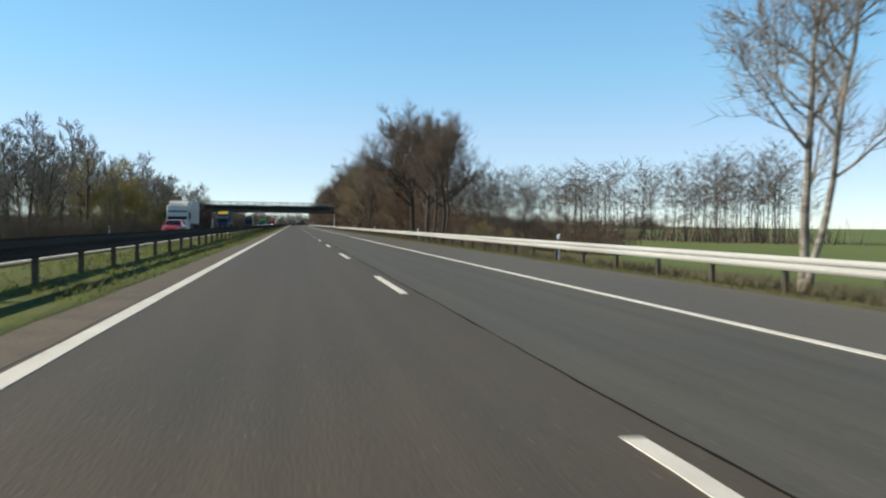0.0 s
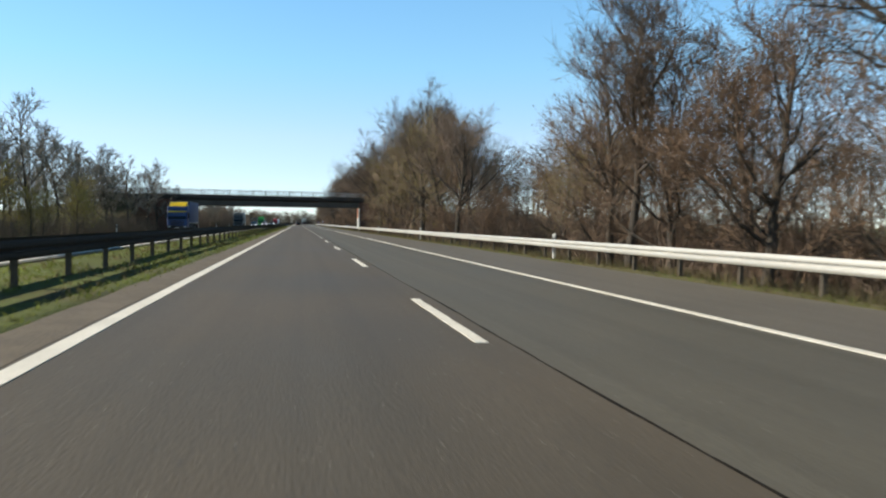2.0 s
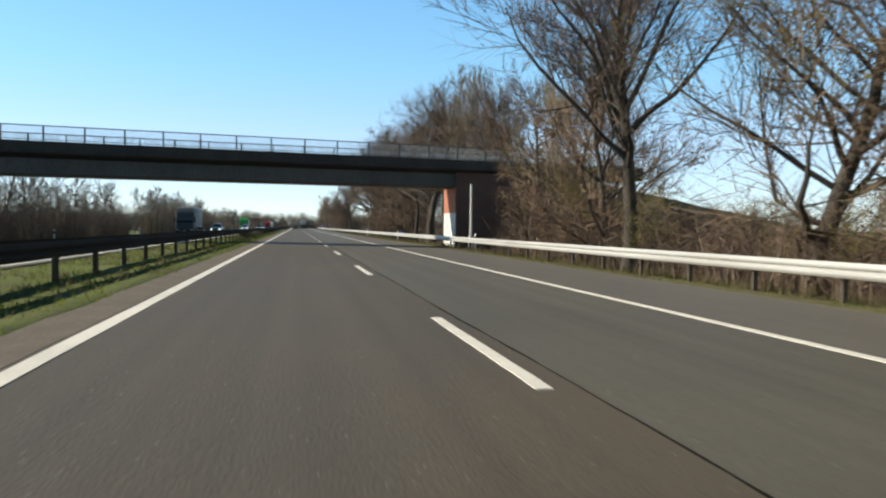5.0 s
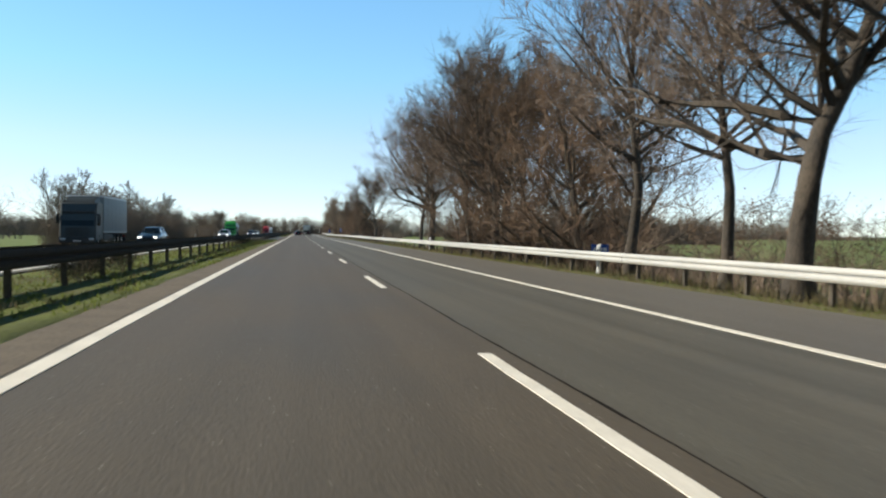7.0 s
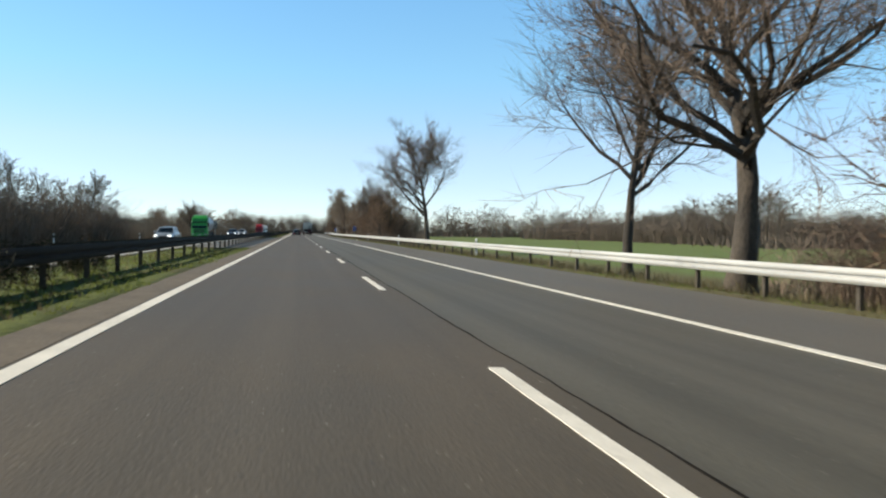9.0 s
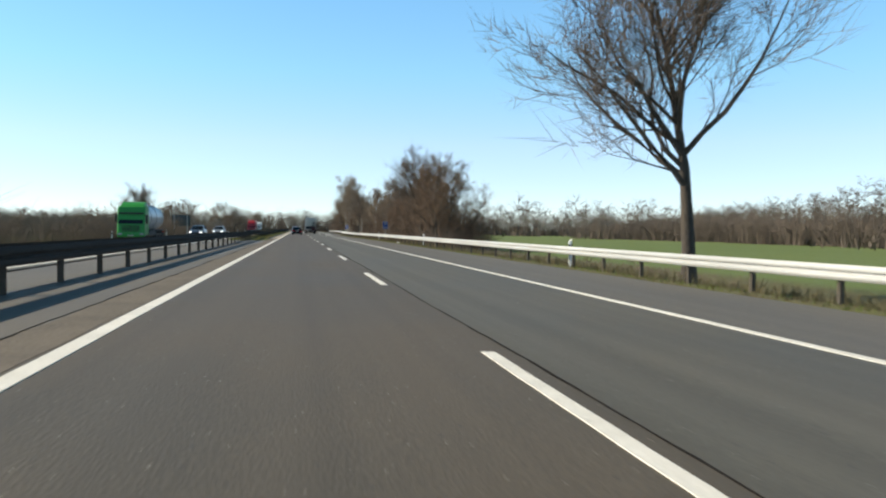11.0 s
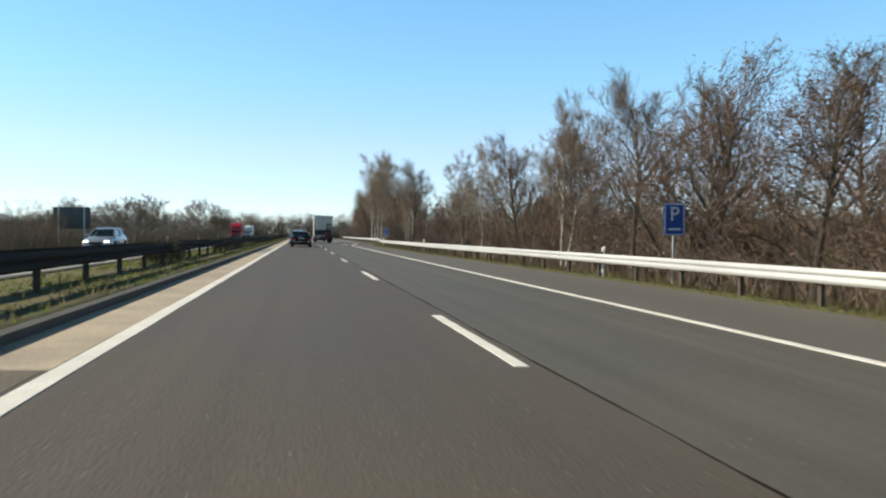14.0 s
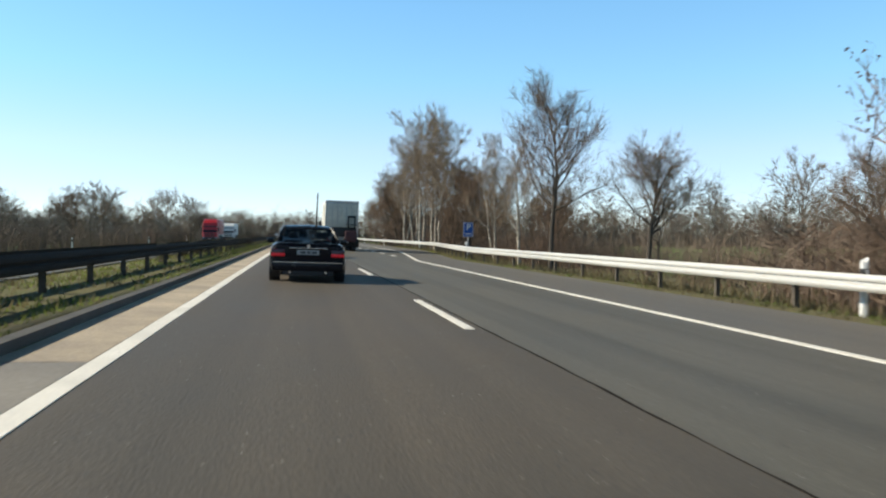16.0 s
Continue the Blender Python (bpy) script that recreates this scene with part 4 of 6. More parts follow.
# trees that stand by themselves or mark the roadside: kind, x, y, height
RIGHT = [
    ("birch", 12.2, 19.6, 12.5),
    ("tall", 11.0, 66.5, 10.5), ("tall", 12.2, 71.0, 12.6), ("tall", 11.4, 72.5, 12.2), ("oak2", 12.0, 79.0, 13.8), ("oak2", 11.2, 83.5, 15.0), ("brown", 13.6, 88.0, 9.0),
    ("brown", 12.0, 92.5, 9.5), ("brown", 14.5, 97.0, 9.0), ("brown", 12.0, 98.5, 9.5), ("tall", 11.3, 100.5, 12.5), ("brown", 12.2, 104.5, 10.0), ("willow", 13.5, 110.0, 8.0), ("brown", 13.5, 114.5, 7.5),
    ("brown", 13.5, 129.0, 4.8), ("oak2", 11.2, 134.0, 11.7), ("brown", 13.4, 138.0, 11.6), ("willow", 12.6, 144.0, 12.6), ("oak2", 10.9, 151.0, 16.0),
    ("willow", 12.8, 156.0, 15.0), ("willow", 11.5, 164.0, 16.0), ("tall", 13.5, 168.0, 16.0), ("willow", 12.2, 174.0, 17.0), ("brown", 12.8, 181.0, 14.0), ("willow", 13.6, 187.0, 14.5), ("oak2", 11.4, 195.0, 16.5),
    ("brown", 13.0, 201.0, 12.0), ("willow", 13.5, 207.0, 12.0), ("brown", 13.0, 213.0, 12.0),
    ("birch", 12.6, 229.5, 15.0), ("tall", 14.8, 231.0, 16.0), ("birch", 16.0, 233.0, 14.5), ("tall", 12.0, 235.5, 15.0), ("oak", 11.2, 239.5, 16.5), ("tall", 12.0, 244.5, 14.0), ("tall", 11.2, 250.2, 15.0), ("brown", 13.4, 254.8, 11.0), ("brown", 12.4, 258.5, 11.8), ("brown", 13.6, 262.5, 12.4), ("brown", 12.0, 266.0, 12.4),
    ("oak2", 11.6, 272.0, 15.8), ("brown", 12.6, 275.0, 14.5), ("tall", 11.2, 278.5, 15.5), ("brown", 13.2, 281.0, 14.0), ("oak2", 14.5, 283.0, 11.5), ("brown", 13.0, 288.0, 13.5),
    ("oak", 10.9, 295.3, 16.5), ("oak2", 11.4, 304.0, 11.8), ("oak2", 11.2, 351.0, 13.0),
    ("brown", 11.8, 402.4, 9.6), ("brown", 13.4, 405.0, 8.8), ("brown", 12.2, 407.0, 8.2), ("oak2", 11.8, 411.0, 11.2), ("birch", 13.0, 417.0, 9.5), ("brown", 12.4, 422.0, 7.0), ("brown", 12.8, 428.0, 8.8), ("brown", 16.0, 424.0, 8.5), ("brown", 16.4, 434.0, 8.5), ("brown", 16.0, 447.0, 8.5),
    ("tall", 12.0, 433.0, 9.0), ("birch", 11.0, 439.0, 9.0), ("tall", 13.0, 444.0, 8.5), ("brown", 12.4, 452.0, 8.5), ("birch", 11.4, 457.5, 9.0), ("birch", 11.6, 465.5, 9.0), ("oak2", 17.0, 492.0, 8.0),
    ("tall", 11.0, 491.0, 10.6), ("birch", 13.0, 503.0, 9.0), ("birch", 13.5, 512.0, 10.0), ("birch", 11.5, 526.0, 13.0), ("brown", 13.6, 529.0, 9.5), ("birch", 12.0, 533.0, 15.5), ("brown", 16.5, 534.0, 10.0), ("birch", 12.4, 541.0, 16.5), ("brown", 16.0, 543.0, 11.0), ("birch", 12.5, 549.0, 16.0), ("brown", 13.0, 520.0, 8.0), ("brown", 16.0, 524.0, 9.0), ("brown", 17.0, 507.0, 6.5), ("brown", 19.5, 516.0, 7.0),
    ("birch", 12.4, 557.0, 14.5), ("brown", 12.4, 566.0, 11.0), ("brown", 12.6, 577.0, 10.5), ("brown", 15.0, 566.0, 11.0), ("brown", 14.5, 582.0, 11.0), ("tall", 15.0, 600.0, 11.0), ("brown", 15.0, 622.0, 11.0), ("tall", 16.0, 650.0, 11.0),
    ("oak2", 24.0, 478.0, 7.5), ("oak2", 27.0, 486.0, 7.5),
]
rng = random.Random(5)
for key, x, y, h in RIGHT:
    plant(key, x, y, h, rng.uniform(0, 360))

# thickets along the right side: y from, y to, x, height, kinds, spacing
for ya, yb, xa, h, kinds, step in [
        (68, 112, 12.8, 4.4, ("shrub_brown", "shrub_grey"), 4.0), (74, 108, 15.8, 5.0, ("shrub_brown",), 7.0),
        (112, 128, 13.0, 2.2, ("shrub_green", "shrub_grey"), 4.2), (128, 216, 12.6, 4.4, ("shrub_brown", "shrub_green", "shrub_grey"), 4.4), (128, 214, 15.8, 5.2, ("shrub_green", "shrub_brown"), 6.0),
        (54, 68, 13.5, 2.6, ("shrub_green", "shrub_grey"), 2.4),
        (228, 292, 14.4, 4.0, ("shrub_grey", "shrub_brown"), 4.6), (256, 290, 12.6, 4.8, ("shrub_brown",), 3.4), (292, 301, 14.5, 2.2, ("shrub_grey",), 2.4),
        (366, 388, 15.5, 1.0, ("shrub_brown", "shrub_grey"), 8.0),
        (404, 470, 12.2, 5.0, ("shrub_brown", "shrub_brown", "shrub_grey"), 4.2), (406, 472, 15.2, 6.0, ("shrub_brown", "shrub_brown", "shrub_grey"), 4.2),
        (505, 600, 15.0, 3.8, ("shrub_grey", "shrub_grey", "shrub_brown"), 5.0)]:
    y = ya
    while y < yb:
        plant(rng.choice(kinds), xa + rng.uniform(-0.9, 0.9), y, h * rng.uniform(0.65, 1.2), rng.uniform(0, 360))
        y += step * rng.uniform(0.7, 1.3)

# the far side of the oncoming carriageway
for ya, yb, xa, h, kinds, step in [
        (44, 100, -32.0, 10.5, ("far_oak", "far_tall", "far_tall"), 3.6), (100, 214, -32.0, 14.0, ("far_oak", "far_tall", "far_tall", "far_willow"), 4.2), (80, 214, -27.5, 4.4, ("shrub_green", "shrub_green", "shrub_grey", "shrub_brown"), 7.0),
        (60, 210, -38.0, 13.5, ("far_oak", "far_tall"), 11.0),
        (228, 286, -26.5, 6.0, ("shrub_grey", "shrub_grey", "shrub_brown"), 7.0), (312, 388, -26.5, 6.0, ("shrub_grey", "shrub_grey", "shrub_brown"), 7.0), (236, 285, -29.5, 8.8, ("far_tall", "far_oak"), 4.2), (314, 388, -29.5, 8.8, ("far_tall", "far_oak"), 3.6), (388, 426, -27.0, 3.0, ("shrub_grey", "shrub_brown"), 5.0),
        (424, 486, -26.5, 4.4, ("shrub_brown", "shrub_grey"), 5.0), (490, 700, -30.0, 5.0, ("far_oak", "far_tall"), 9.0)]:
    y = ya
    while y < yb:
        plant(rng.choice(kinds), xa + rng.uniform(-1.6, 1.6), y, h * rng.uniform(0.7, 1.15), rng.uniform(0, 360))
        y += step * rng.uniform(0.7, 1.3)
for key, x, y, h in [("far_tall", -56.0, 206.0, 27.0), ("oak2", -22.8, 438.0, 7.6), ("distant", -78.0, 728.0, 16.0), ("distant", -66.0, 730.0, 15.0), ("distant", -62.0, 620.0, 12.0), ("distant", -47.5, 620.0, 12.5), ("distant", -41.5, 618.0, 13.0), ("distant", -31.0, 628.0, 12.5), ("distant", -26.0, 632.0, 11.0), ("distant", -34.0, 700.0, 9.0), ("distant", -24.0, 760.0, 12.0), ("distant", -40.0, 770.0, 11.0), 
                     ("far_oak", -26.0, 372.0, 3.6), ("far_oak", -27.5, 196.0, 11.5), ("far_oak", -26.5, 206.0, 12.0), ("far_oak", -26.5, 214.0, 11.0), ("far_oak", -29.5, 233.0, 11.0), ("far_willow", -25.6, 150.0, 5.0), ("far_willow", -25.4, 146.0, 4.6), ("far_willow", -28.5, 139.0, 7.5), ("shrub_green", -26.0, 103.0, 4.2), ("far_willow", -28.5, 120.0, 7.0), ("far_willow", -25.8, 162.0, 6.0), ("far_willow", -26.3, 166.5, 6.8)]:
    plant(key, x, y, h, rng.uniform(0, 360))

kind_of_tree("median_bush", "shrub", "low dark bush between the median guardrails", M_BARK, M_TWIG, M_BUSH, 800, 0.052, 0.10,
             seed=131, H=1.0, r0=0.02, clear=0.05, n1=16, reach=0.75, n2=4, n3=3, n4=3, open_low=1.1, open_top=0.5, rise=0.5, wander=0.14, stems=4, lean=0.25, top=0.9, twig=0.006, light=True)
for ya, yb, step in ((238.5, 246.5, 1.3), (287.5, 297.0, 1.3), (400.0, 404.0, 1.2), (428.0, 435.0, 1.1), (446.0, 466.0, 2.2), (480.0, 530.0, 4.0)):
    y = ya
    while y < yb:
        plant("median_bush", -6.62 + rng.uniform(-0.25, 0.25), y, rng.uniform(0.55, 0.85), rng.uniform(0, 360))
        y += step * rng.uniform(0.7, 1.3)


def far_wood(name, label, pts, h, per=34, seed=1, fat=1.0):
    """A distant stand of bare trees: slim trunks and sprays of twigs in one mesh."""
    r = random.Random(seed)
    b = Buf()
    for x, y in pts:
        z = ground_z(x, y)
        hh = h * r.uniform(0.7, 1.2)
        lean = r.uniform(-0.07, 0.07)
        top = Vector((x + lean * hh, y, z + hh))
        b.add([(x - 0.08, y, z - 0.3), (x + 0.08, y, z - 0.3), (x, y + 0.14, z - 0.3), top], [(0, 1, 3), (1, 2, 3), (2, 0, 3)])
        for k in range(14):
            px, py, hb = x + r.gauss(0, 3.0), y + r.gauss(0, 3.0), h * r.uniform(0.12, 0.36)
            a, w = r.uniform(0, 3.14), (0.035 + 0.0035 * h) * fat
            b.add([(px - w * math.cos(a), py - w * math.sin(a), z - 0.2), (px + w * math.cos(a), py + w * math.sin(a), z - 0.2), (px + r.gauss(0, 0.3) * hb, py + r.gauss(0, 0.3) * hb, z + hb)], [(0, 1, 2)])
        low = r.uniform(0.28, 0.42)
        for k in range(per):
            f = r.uniform(low, 0.97)
            p = Vector((x + lean * hh * f, y, z + hh * f))
            a = r.uniform(0, 2 * math.pi)
            u = (f - (low + 0.97) / 2) / ((0.97 - low) / 2)
            L = hh * 0.25 * (0.35 + 0.65 * math.sqrt(max(0.0, 1 - u * u))) * r.uniform(0.6, 1.1)
            tip = p + Vector((math.cos(a) * L, math.sin(a) * L, L * r.uniform(0.2, 0.9)))
            w = (0.022 + 0.0010 * hh) * fat
            s = Vector((-math.sin(a), math.cos(a), 0)) * w
            b.add([p - s, p + s, tip], [(0, 1, 2)])
            for q in range(5):
                p2 = p.lerp(tip, r.uniform(0.3, 1.0))
                a2 = a + r.uniform(-1.6, 1.6)
                L2 = L * r.uniform(0.25, 0.55)
                t2 = p2 + Vector((math.cos(a2) * L2, math.sin(a2) * L2, L2 * r.uniform(-0.3, 1.2)))
                b.add([p2 - Vector((0, 0, w * 0.7)), p2 + Vector((0, 0, w * 0.7)), t2], [(0, 1, 2)])
    tagged(new(name, b.mesh(name, M_FARWOOD)), label, "wood", kind="stuff")


r = random.Random(77)
far_wood("wood_behind_meadow", "grey bare wood behind the meadow", [(r.uniform(-5, 5) + 59 - 0.40 * s, 108 + 0.92 * s + r.uniform(-7, 7)) for s in [r.uniform(-14, 84) for k in range(230)]], 11.5, 46, 2)
far_wood("wood_across_field", "distant bare tree line across the green field", [(70 + 0.42 * (k * 1.15) + r.uniform(-6, 6), 380 + 0.75 * k * 1.6 + r.uniform(-6, 6)) for k in range(260)], 9.0, 30, 3, 1.8)
far_wood("wood_far_right", "hazy distant wood on the flat horizon", [(r.uniform(40, 400), r.uniform(600, 760)) for k in range(330)], 13.0, 24, 4, 3.0)
far_wood("wood_ahead", "distant tree line where the road vanishes", [(r.uniform(-260, 30), r.uniform(820, 1050)) for k in range(300)], 12.0, 24, 5, 4.0)
far_wood("wood_far_left", "low distant hedges over the fields", [(r.uniform(-260, -60), r.uniform(330, 800)) for k in range(300)], 7.0, 24, 6, 2.5)
far_wood("wood_left_behind", "bare wood behind the oncoming carriageway", [(r.uniform(-75, -42), r.uniform(60, 260)) for k in range(260)], 11.0, 36, 7)


def undergrowth(name, label, strips, mat, seed):
    """Dense brushwood: upright tapered canes with side shoots, in one mesh."""
    r = np.random.default_rng(seed)
    vs, fs = [], []
    for ya, yb, xa, xb, h, per, fat in strips:
        n = int((yb - ya) * per)
        for k in range(n):
            y, x = float(r.uniform(ya, yb)), float(r.uniform(xa, xb))
            clump = noise.noise((x * 0.35, y * 0.22, seed * 1.7))
            if clump < -0.25:
                continue
            hh = h * (0.75 + 0.6 * clump) * float(r.uniform(0.35, 1.15))
            z = ground_z(x, y) - 0.1
            lx, ly = float(r.normal(0, 0.28)) * hh, float(r.normal(0, 0.28)) * hh
            w = float(r.uniform(0.008, 0.018)) * fat
            t = float(r.uniform(0, 3.14))
            c, s = math.cos(t) * w, math.sin(t) * w
            i = len(vs)
            vs += [(x - c, y - s, z), (x + c, y + s, z), (x + lx, y + ly, z + hh)]
            fs.append((i, i + 1, i + 2))
            for q in range(2):
                f = float(r.uniform(0.3, 0.9))
                px, py, pz = x + lx * f, y + ly * f, z + hh * f
                i = len(vs)
                vs += [(px, py, pz - w * 0.7), (px, py, pz + w * 0.7), (px + float(r.normal(0, 0.3)) * hh, py + float(r.normal(0, 0.3)) * hh, pz + float(r.uniform(0.1, 0.45)) * hh)]
                fs.append((i, i + 1, i + 2))
    tagged(new(name, mesh_of(name, vs, fs, mat)), label, "undergrowth", kind="stuff")


undergrowth("undergrowth_brown", "tangled red-brown brushwood under the roadside trees", [(66, 112, 12, 17.5, 3.2, 170, 1), (127, 217, 12, 18, 3.6, 170, 1.2), (254, 294, 12, 17, 3.6, 180, 1), (400, 474, 11.8, 18, 4.2, 200, 1), (474, 500, 13, 22, 1.3, 90, 1), (500, 600, 13, 20, 2.6, 110, 1.2), (52, 134, 19, 23, 3.0, 90, 1.6)], M_BRUSH, 21)
undergrowth("undergrowth_grey", "grey-brown brushwood and brambles beside the road", [(60, 112, 11.2, 18, 2.0, 90, 1), (126, 217, 11.2, 18, 2.2, 90, 1), (228, 300, 12, 18, 2.2, 90, 1), (400, 474, 11.0, 17, 2.6, 90, 1), (352, 396, 12, 17, 0.5, 40, 1)], M_TWIG, 22)
undergrowth("undergrowth_left", "grey brushwood hedge beyond the oncoming carriageway", [(70, 216, -30, -25.5, 3.2, 70, 1.5), (228, 286, -30, -25, 5.0, 115, 2.0), (312, 390, -30, -25, 6.0, 125, 2.0), (390, 424, -29, -25.5, 2.8, 60, 1.6), (424, 490, -29, -25, 3.4, 70, 1.6), (490, 700, -32, -27, 3.2, 60, 2.2)], M_TWIG, 23)
undergrowth("hedgerow_far_left", "far brown hedgerows between flat fields", [(430, 760, -64, -52, 5.5, 22, 7), (520, 900, -120, -100, 7.5, 22, 10), (300, 420, -95, -85, 5.5, 30, 6)], M_FARWOOD, 24)
undergrowth("thicket_ahead", "dark far thicket where the road vanishes", [(790, 815, -330, 24, 12.0, 520, 11), (640, 660, 22, 330, 10.5, 600, 9), (700, 715, 14, 60, 10.0, 130, 9)], M_FARWOOD, 25)
undergrowth("thicket_across_field", "dark far hedge across the green field", [(520, 545, 78, 190, 7.0, 300, 5), (380, 520, 84, 96, 6.5, 130, 4)], M_FARWOOD, 26)
undergrowth("undergrowth_clearing", "brown brushwood at the back of the clearing", [(478, 600, 24, 34, 2.8, 90, 1.4)], M_TWIG, 27)
for k in range(17):
    plant(r.choice(("far_tall", "far_oak", "far_oak")), r.uniform(23, 36), 484 + 7.0 * k + r.uniform(-1.5, 1.5), r.uniform(5.0, 7.5), r.uniform(0, 360))


# ---------- vehicles ----------
def wheel(parent, x, y, r, w, out):
    """A tyre with its rim, axle along x; out: +1 or -1, the side that shows."""
    b = Buf()
    n = 24
    prof = [(-w / 2, r * 0.62), (-w / 2, r * 0.93), (-w / 2 + 0.03, r), (w / 2 - 0.03, r), (w / 2, r * 0.93), (w / 2, r * 0.62)]
    vs, fs = [], []
    for k in range(n):
        a = 2 * math.pi * k / n
        vs += [(px, pr * math.cos(a), pr * math.sin(a)) for px, pr in prof]
    m = len(prof)
    for k in range(n):
        for s in range(m):
            fs.append((k * m + s, k * m + (s + 1) % m, ((k + 1) % n) * m + (s + 1) % m, ((k + 1) % n) * m + s))
    b.add(vs, fs)
    t = part("wheel", b.mesh("wheel", M_TYRE, 40), parent)
    t.location = (x, y, r)
    g = Buf()
    rr = r * 0.62
    ring = [(out * w * 0.30, rr * math.cos(2 * math.pi * k / n), rr * math.sin(2 * math.pi * k / n)) for k in range(n)]
    hub = [(out * w * 0.42, rr * 0.22 * math.cos(2 * math.pi * k / n), rr * 0.22 * math.sin(2 * math.pi * k / n)) for k in range(n)]
    g.add(ring + hub, [(k, (k + 1) % n, n + (k + 1) % n, n + k) for k in range(n)] + [tuple(range(n, 2 * n))])
    part("rim", g.mesh("rim", M_RIM, 30), t)
    return t


def ring_of(y, w, z0, z1, zs, wt, zt):
    """Half-symmetric car section: sill, flank, shoulder, top."""
    half = [(w * 0.88, z0), (w, z0 + 0.12), (w, z1), (w * 0.985, (z1 + zs) / 2), (w * 0.95, zs), (wt, zt)]
    return [(-a, y, c) for a, c in half[::-1]] + [(a, y, c) for a, c in half]


def car(name, label, m, paint, L=4.5, W=0.90, H=1.43, estate=False, lit_tail=True, lit_head=True, antenna=False, group=""):
    """Rear at y=0, bonnet towards +y. Body, glass, lamps, plates, wheels, mirrors, seats."""
    root = thing(name, label, "car", m, group)
    belt = 0.90 * H / 1.43
    bootz = belt + (0.05 if not estate else 0.0)
    st = [(0.0, 0.80, 0.42, 0.62, 0.80, 0.70, 0.86), (0.06, 0.86, 0.30, 0.62, 0.86, 0.74, bootz), (0.5, 0.90, 0.22, 0.6, 0.88, 0.76, bootz + 0.02), (1.2, 0.90, 0.20, 0.6, 0.88, 0.78, belt + 0.05),
          (2.3, 0.90, 0.20, 0.6, 0.86, 0.78, belt + 0.03), (3.1, 0.90, 0.20, 0.6, 0.84, 0.76, belt), (3.9, 0.87, 0.22, 0.56, 0.76, 0.68, 0.82), (4.35, 0.80, 0.28, 0.5, 0.66, 0.60, 0.70), (4.5, 0.70, 0.38, 0.48, 0.58, 0.5, 0.60)]
    k = L / 4.5
    b = Buf().loft([ring_of(y * k, w * W / 0.9, z0, z1, zs, wt * W / 0.9, zt) for y, w, z0, z1, zs, wt, zt in st])
    body = part("body", b.mesh("body", paint, 38), root)
    # greenhouse: roof shell and pillars, glass between
    y_r, y_rt, y_ft, y_f = (0.55, 1.15, 2.25, 3.15) if not estate else (0.06, 0.35, 2.25, 3.15)
    y_r, y_rt, y_ft, y_f = [v * k for v in (y_r, y_rt, y_ft, y_f)]
    wb, wt = 0.77 * W / 0.9, 0.58 * W / 0.9
    zb, zt = belt + 0.01, H
    rb = Buf()
    roof = []
    for u, (y, zz, ww) in enumerate([(y_rt - 0.10, zt - 0.06, wt - 0.01), (y_rt + 0.05, zt - 0.02, wt), ((y_rt + y_ft) / 2, zt, wt + 0.02), (y_ft - 0.1, zt - 0.03, wt), (y_ft + 0.05, zt - 0.07, wt - 0.01)]):
        roof.append([(-ww, y, zz - 0.05), (-ww * 0.9, y, zz - 0.01), (0, y, zz + 0.015), (ww * 0.9, y, zz - 0.01), (ww, y, zz - 0.05), (0, y, zz - 0.045)])
    rb.loft(roof)
    part("roof", rb.mesh("roof", paint, 40), root)
    for sx in (-1, 1):
        for (ya, yb) in ((y_r, y_rt - 0.05), (y_f, y_ft + 0.0), ((y_rt + y_ft) / 2 - 0.02, (y_rt + y_ft) / 2)):
            p = Buf().tube([(sx * (wb - 0.02), ya, zb - 0.03), (sx * (wt + (wb - wt) * 0.45), ya + (yb - ya) * 0.55, zb + (zt - zb) * 0.55), (sx * (wt - 0.01), yb, zt - 0.06)], [0.055, 0.042, 0.04], 6)
            part("pillar", p.mesh("pillar", paint, 50), root)
    ti = 0.012
    quads = {
        "rear_window": [(-wb + 0.07, y_r + 0.02, zb), (wb - 0.07, y_r + 0.02, zb), (wt - 0.03, y_rt - 0.08, zt - 0.085), (-wt + 0.03, y_rt - 0.08, zt - 0.085)],
        "windscreen": [(-wb + 0.05, y_f, zb), (wb - 0.05, y_f, zb), (wt - 0.03, y_ft + 0.04, zt - 0.10), (-wt + 0.03, y_ft + 0.04, zt - 0.10)]}
    for nm, q in quads.items():
        g = Buf().loft([q, [(x, y + ti, z) for x, y, z in q]])
        o = part(nm, g.mesh(nm, M_GLASS), root)
        o.visible_shadow = True
    for sx in (-1, 1):
        q = [(sx * (wb - 0.01), y_r + 0.15, zb), (sx * (wb - 0.01), y_f - 0.1, zb), (sx * (wt + 0.005), y_ft - 0.05, zt - 0.10), (sx * (wt + 0.005), y_rt + 0.05, zt - 0.10)]
        g = Buf().loft([q, [(x - sx * ti, y, z) for x, y, z in q]])
        part("side_window", g.mesh("side_window", M_GLASS), root)
    # seats and shelf
    for sx in (-1, 1):
        for yy in (1.25 * k, 2.2 * k):
            s = Buf().box(sx * 0.36 - 0.23, sx * 0.36 + 0.23, yy - 0.08, yy + 0.06, 0.5, belt + 0.12, 0, 0.05)
            s.box(sx * 0.36 - 0.12, sx * 0.36 + 0.12, yy - 0.08, yy + 0.02, belt + 0.16, belt + 0.33, 0, 0.04)
            part("seat", s.mesh("seat", M_SEAT, 40), root, "dark seat with headrest")
    # rear: bumper, lamps, plate, trim, exhaust
    bp = Buf().box(-0.84 * W / 0.9, 0.84 * W / 0.9, -0.07, 0.14, 0.26, 0.52, 0, 0.06)
    part("rear_bumper", bp.mesh("rear_bumper", paint, 40), root)
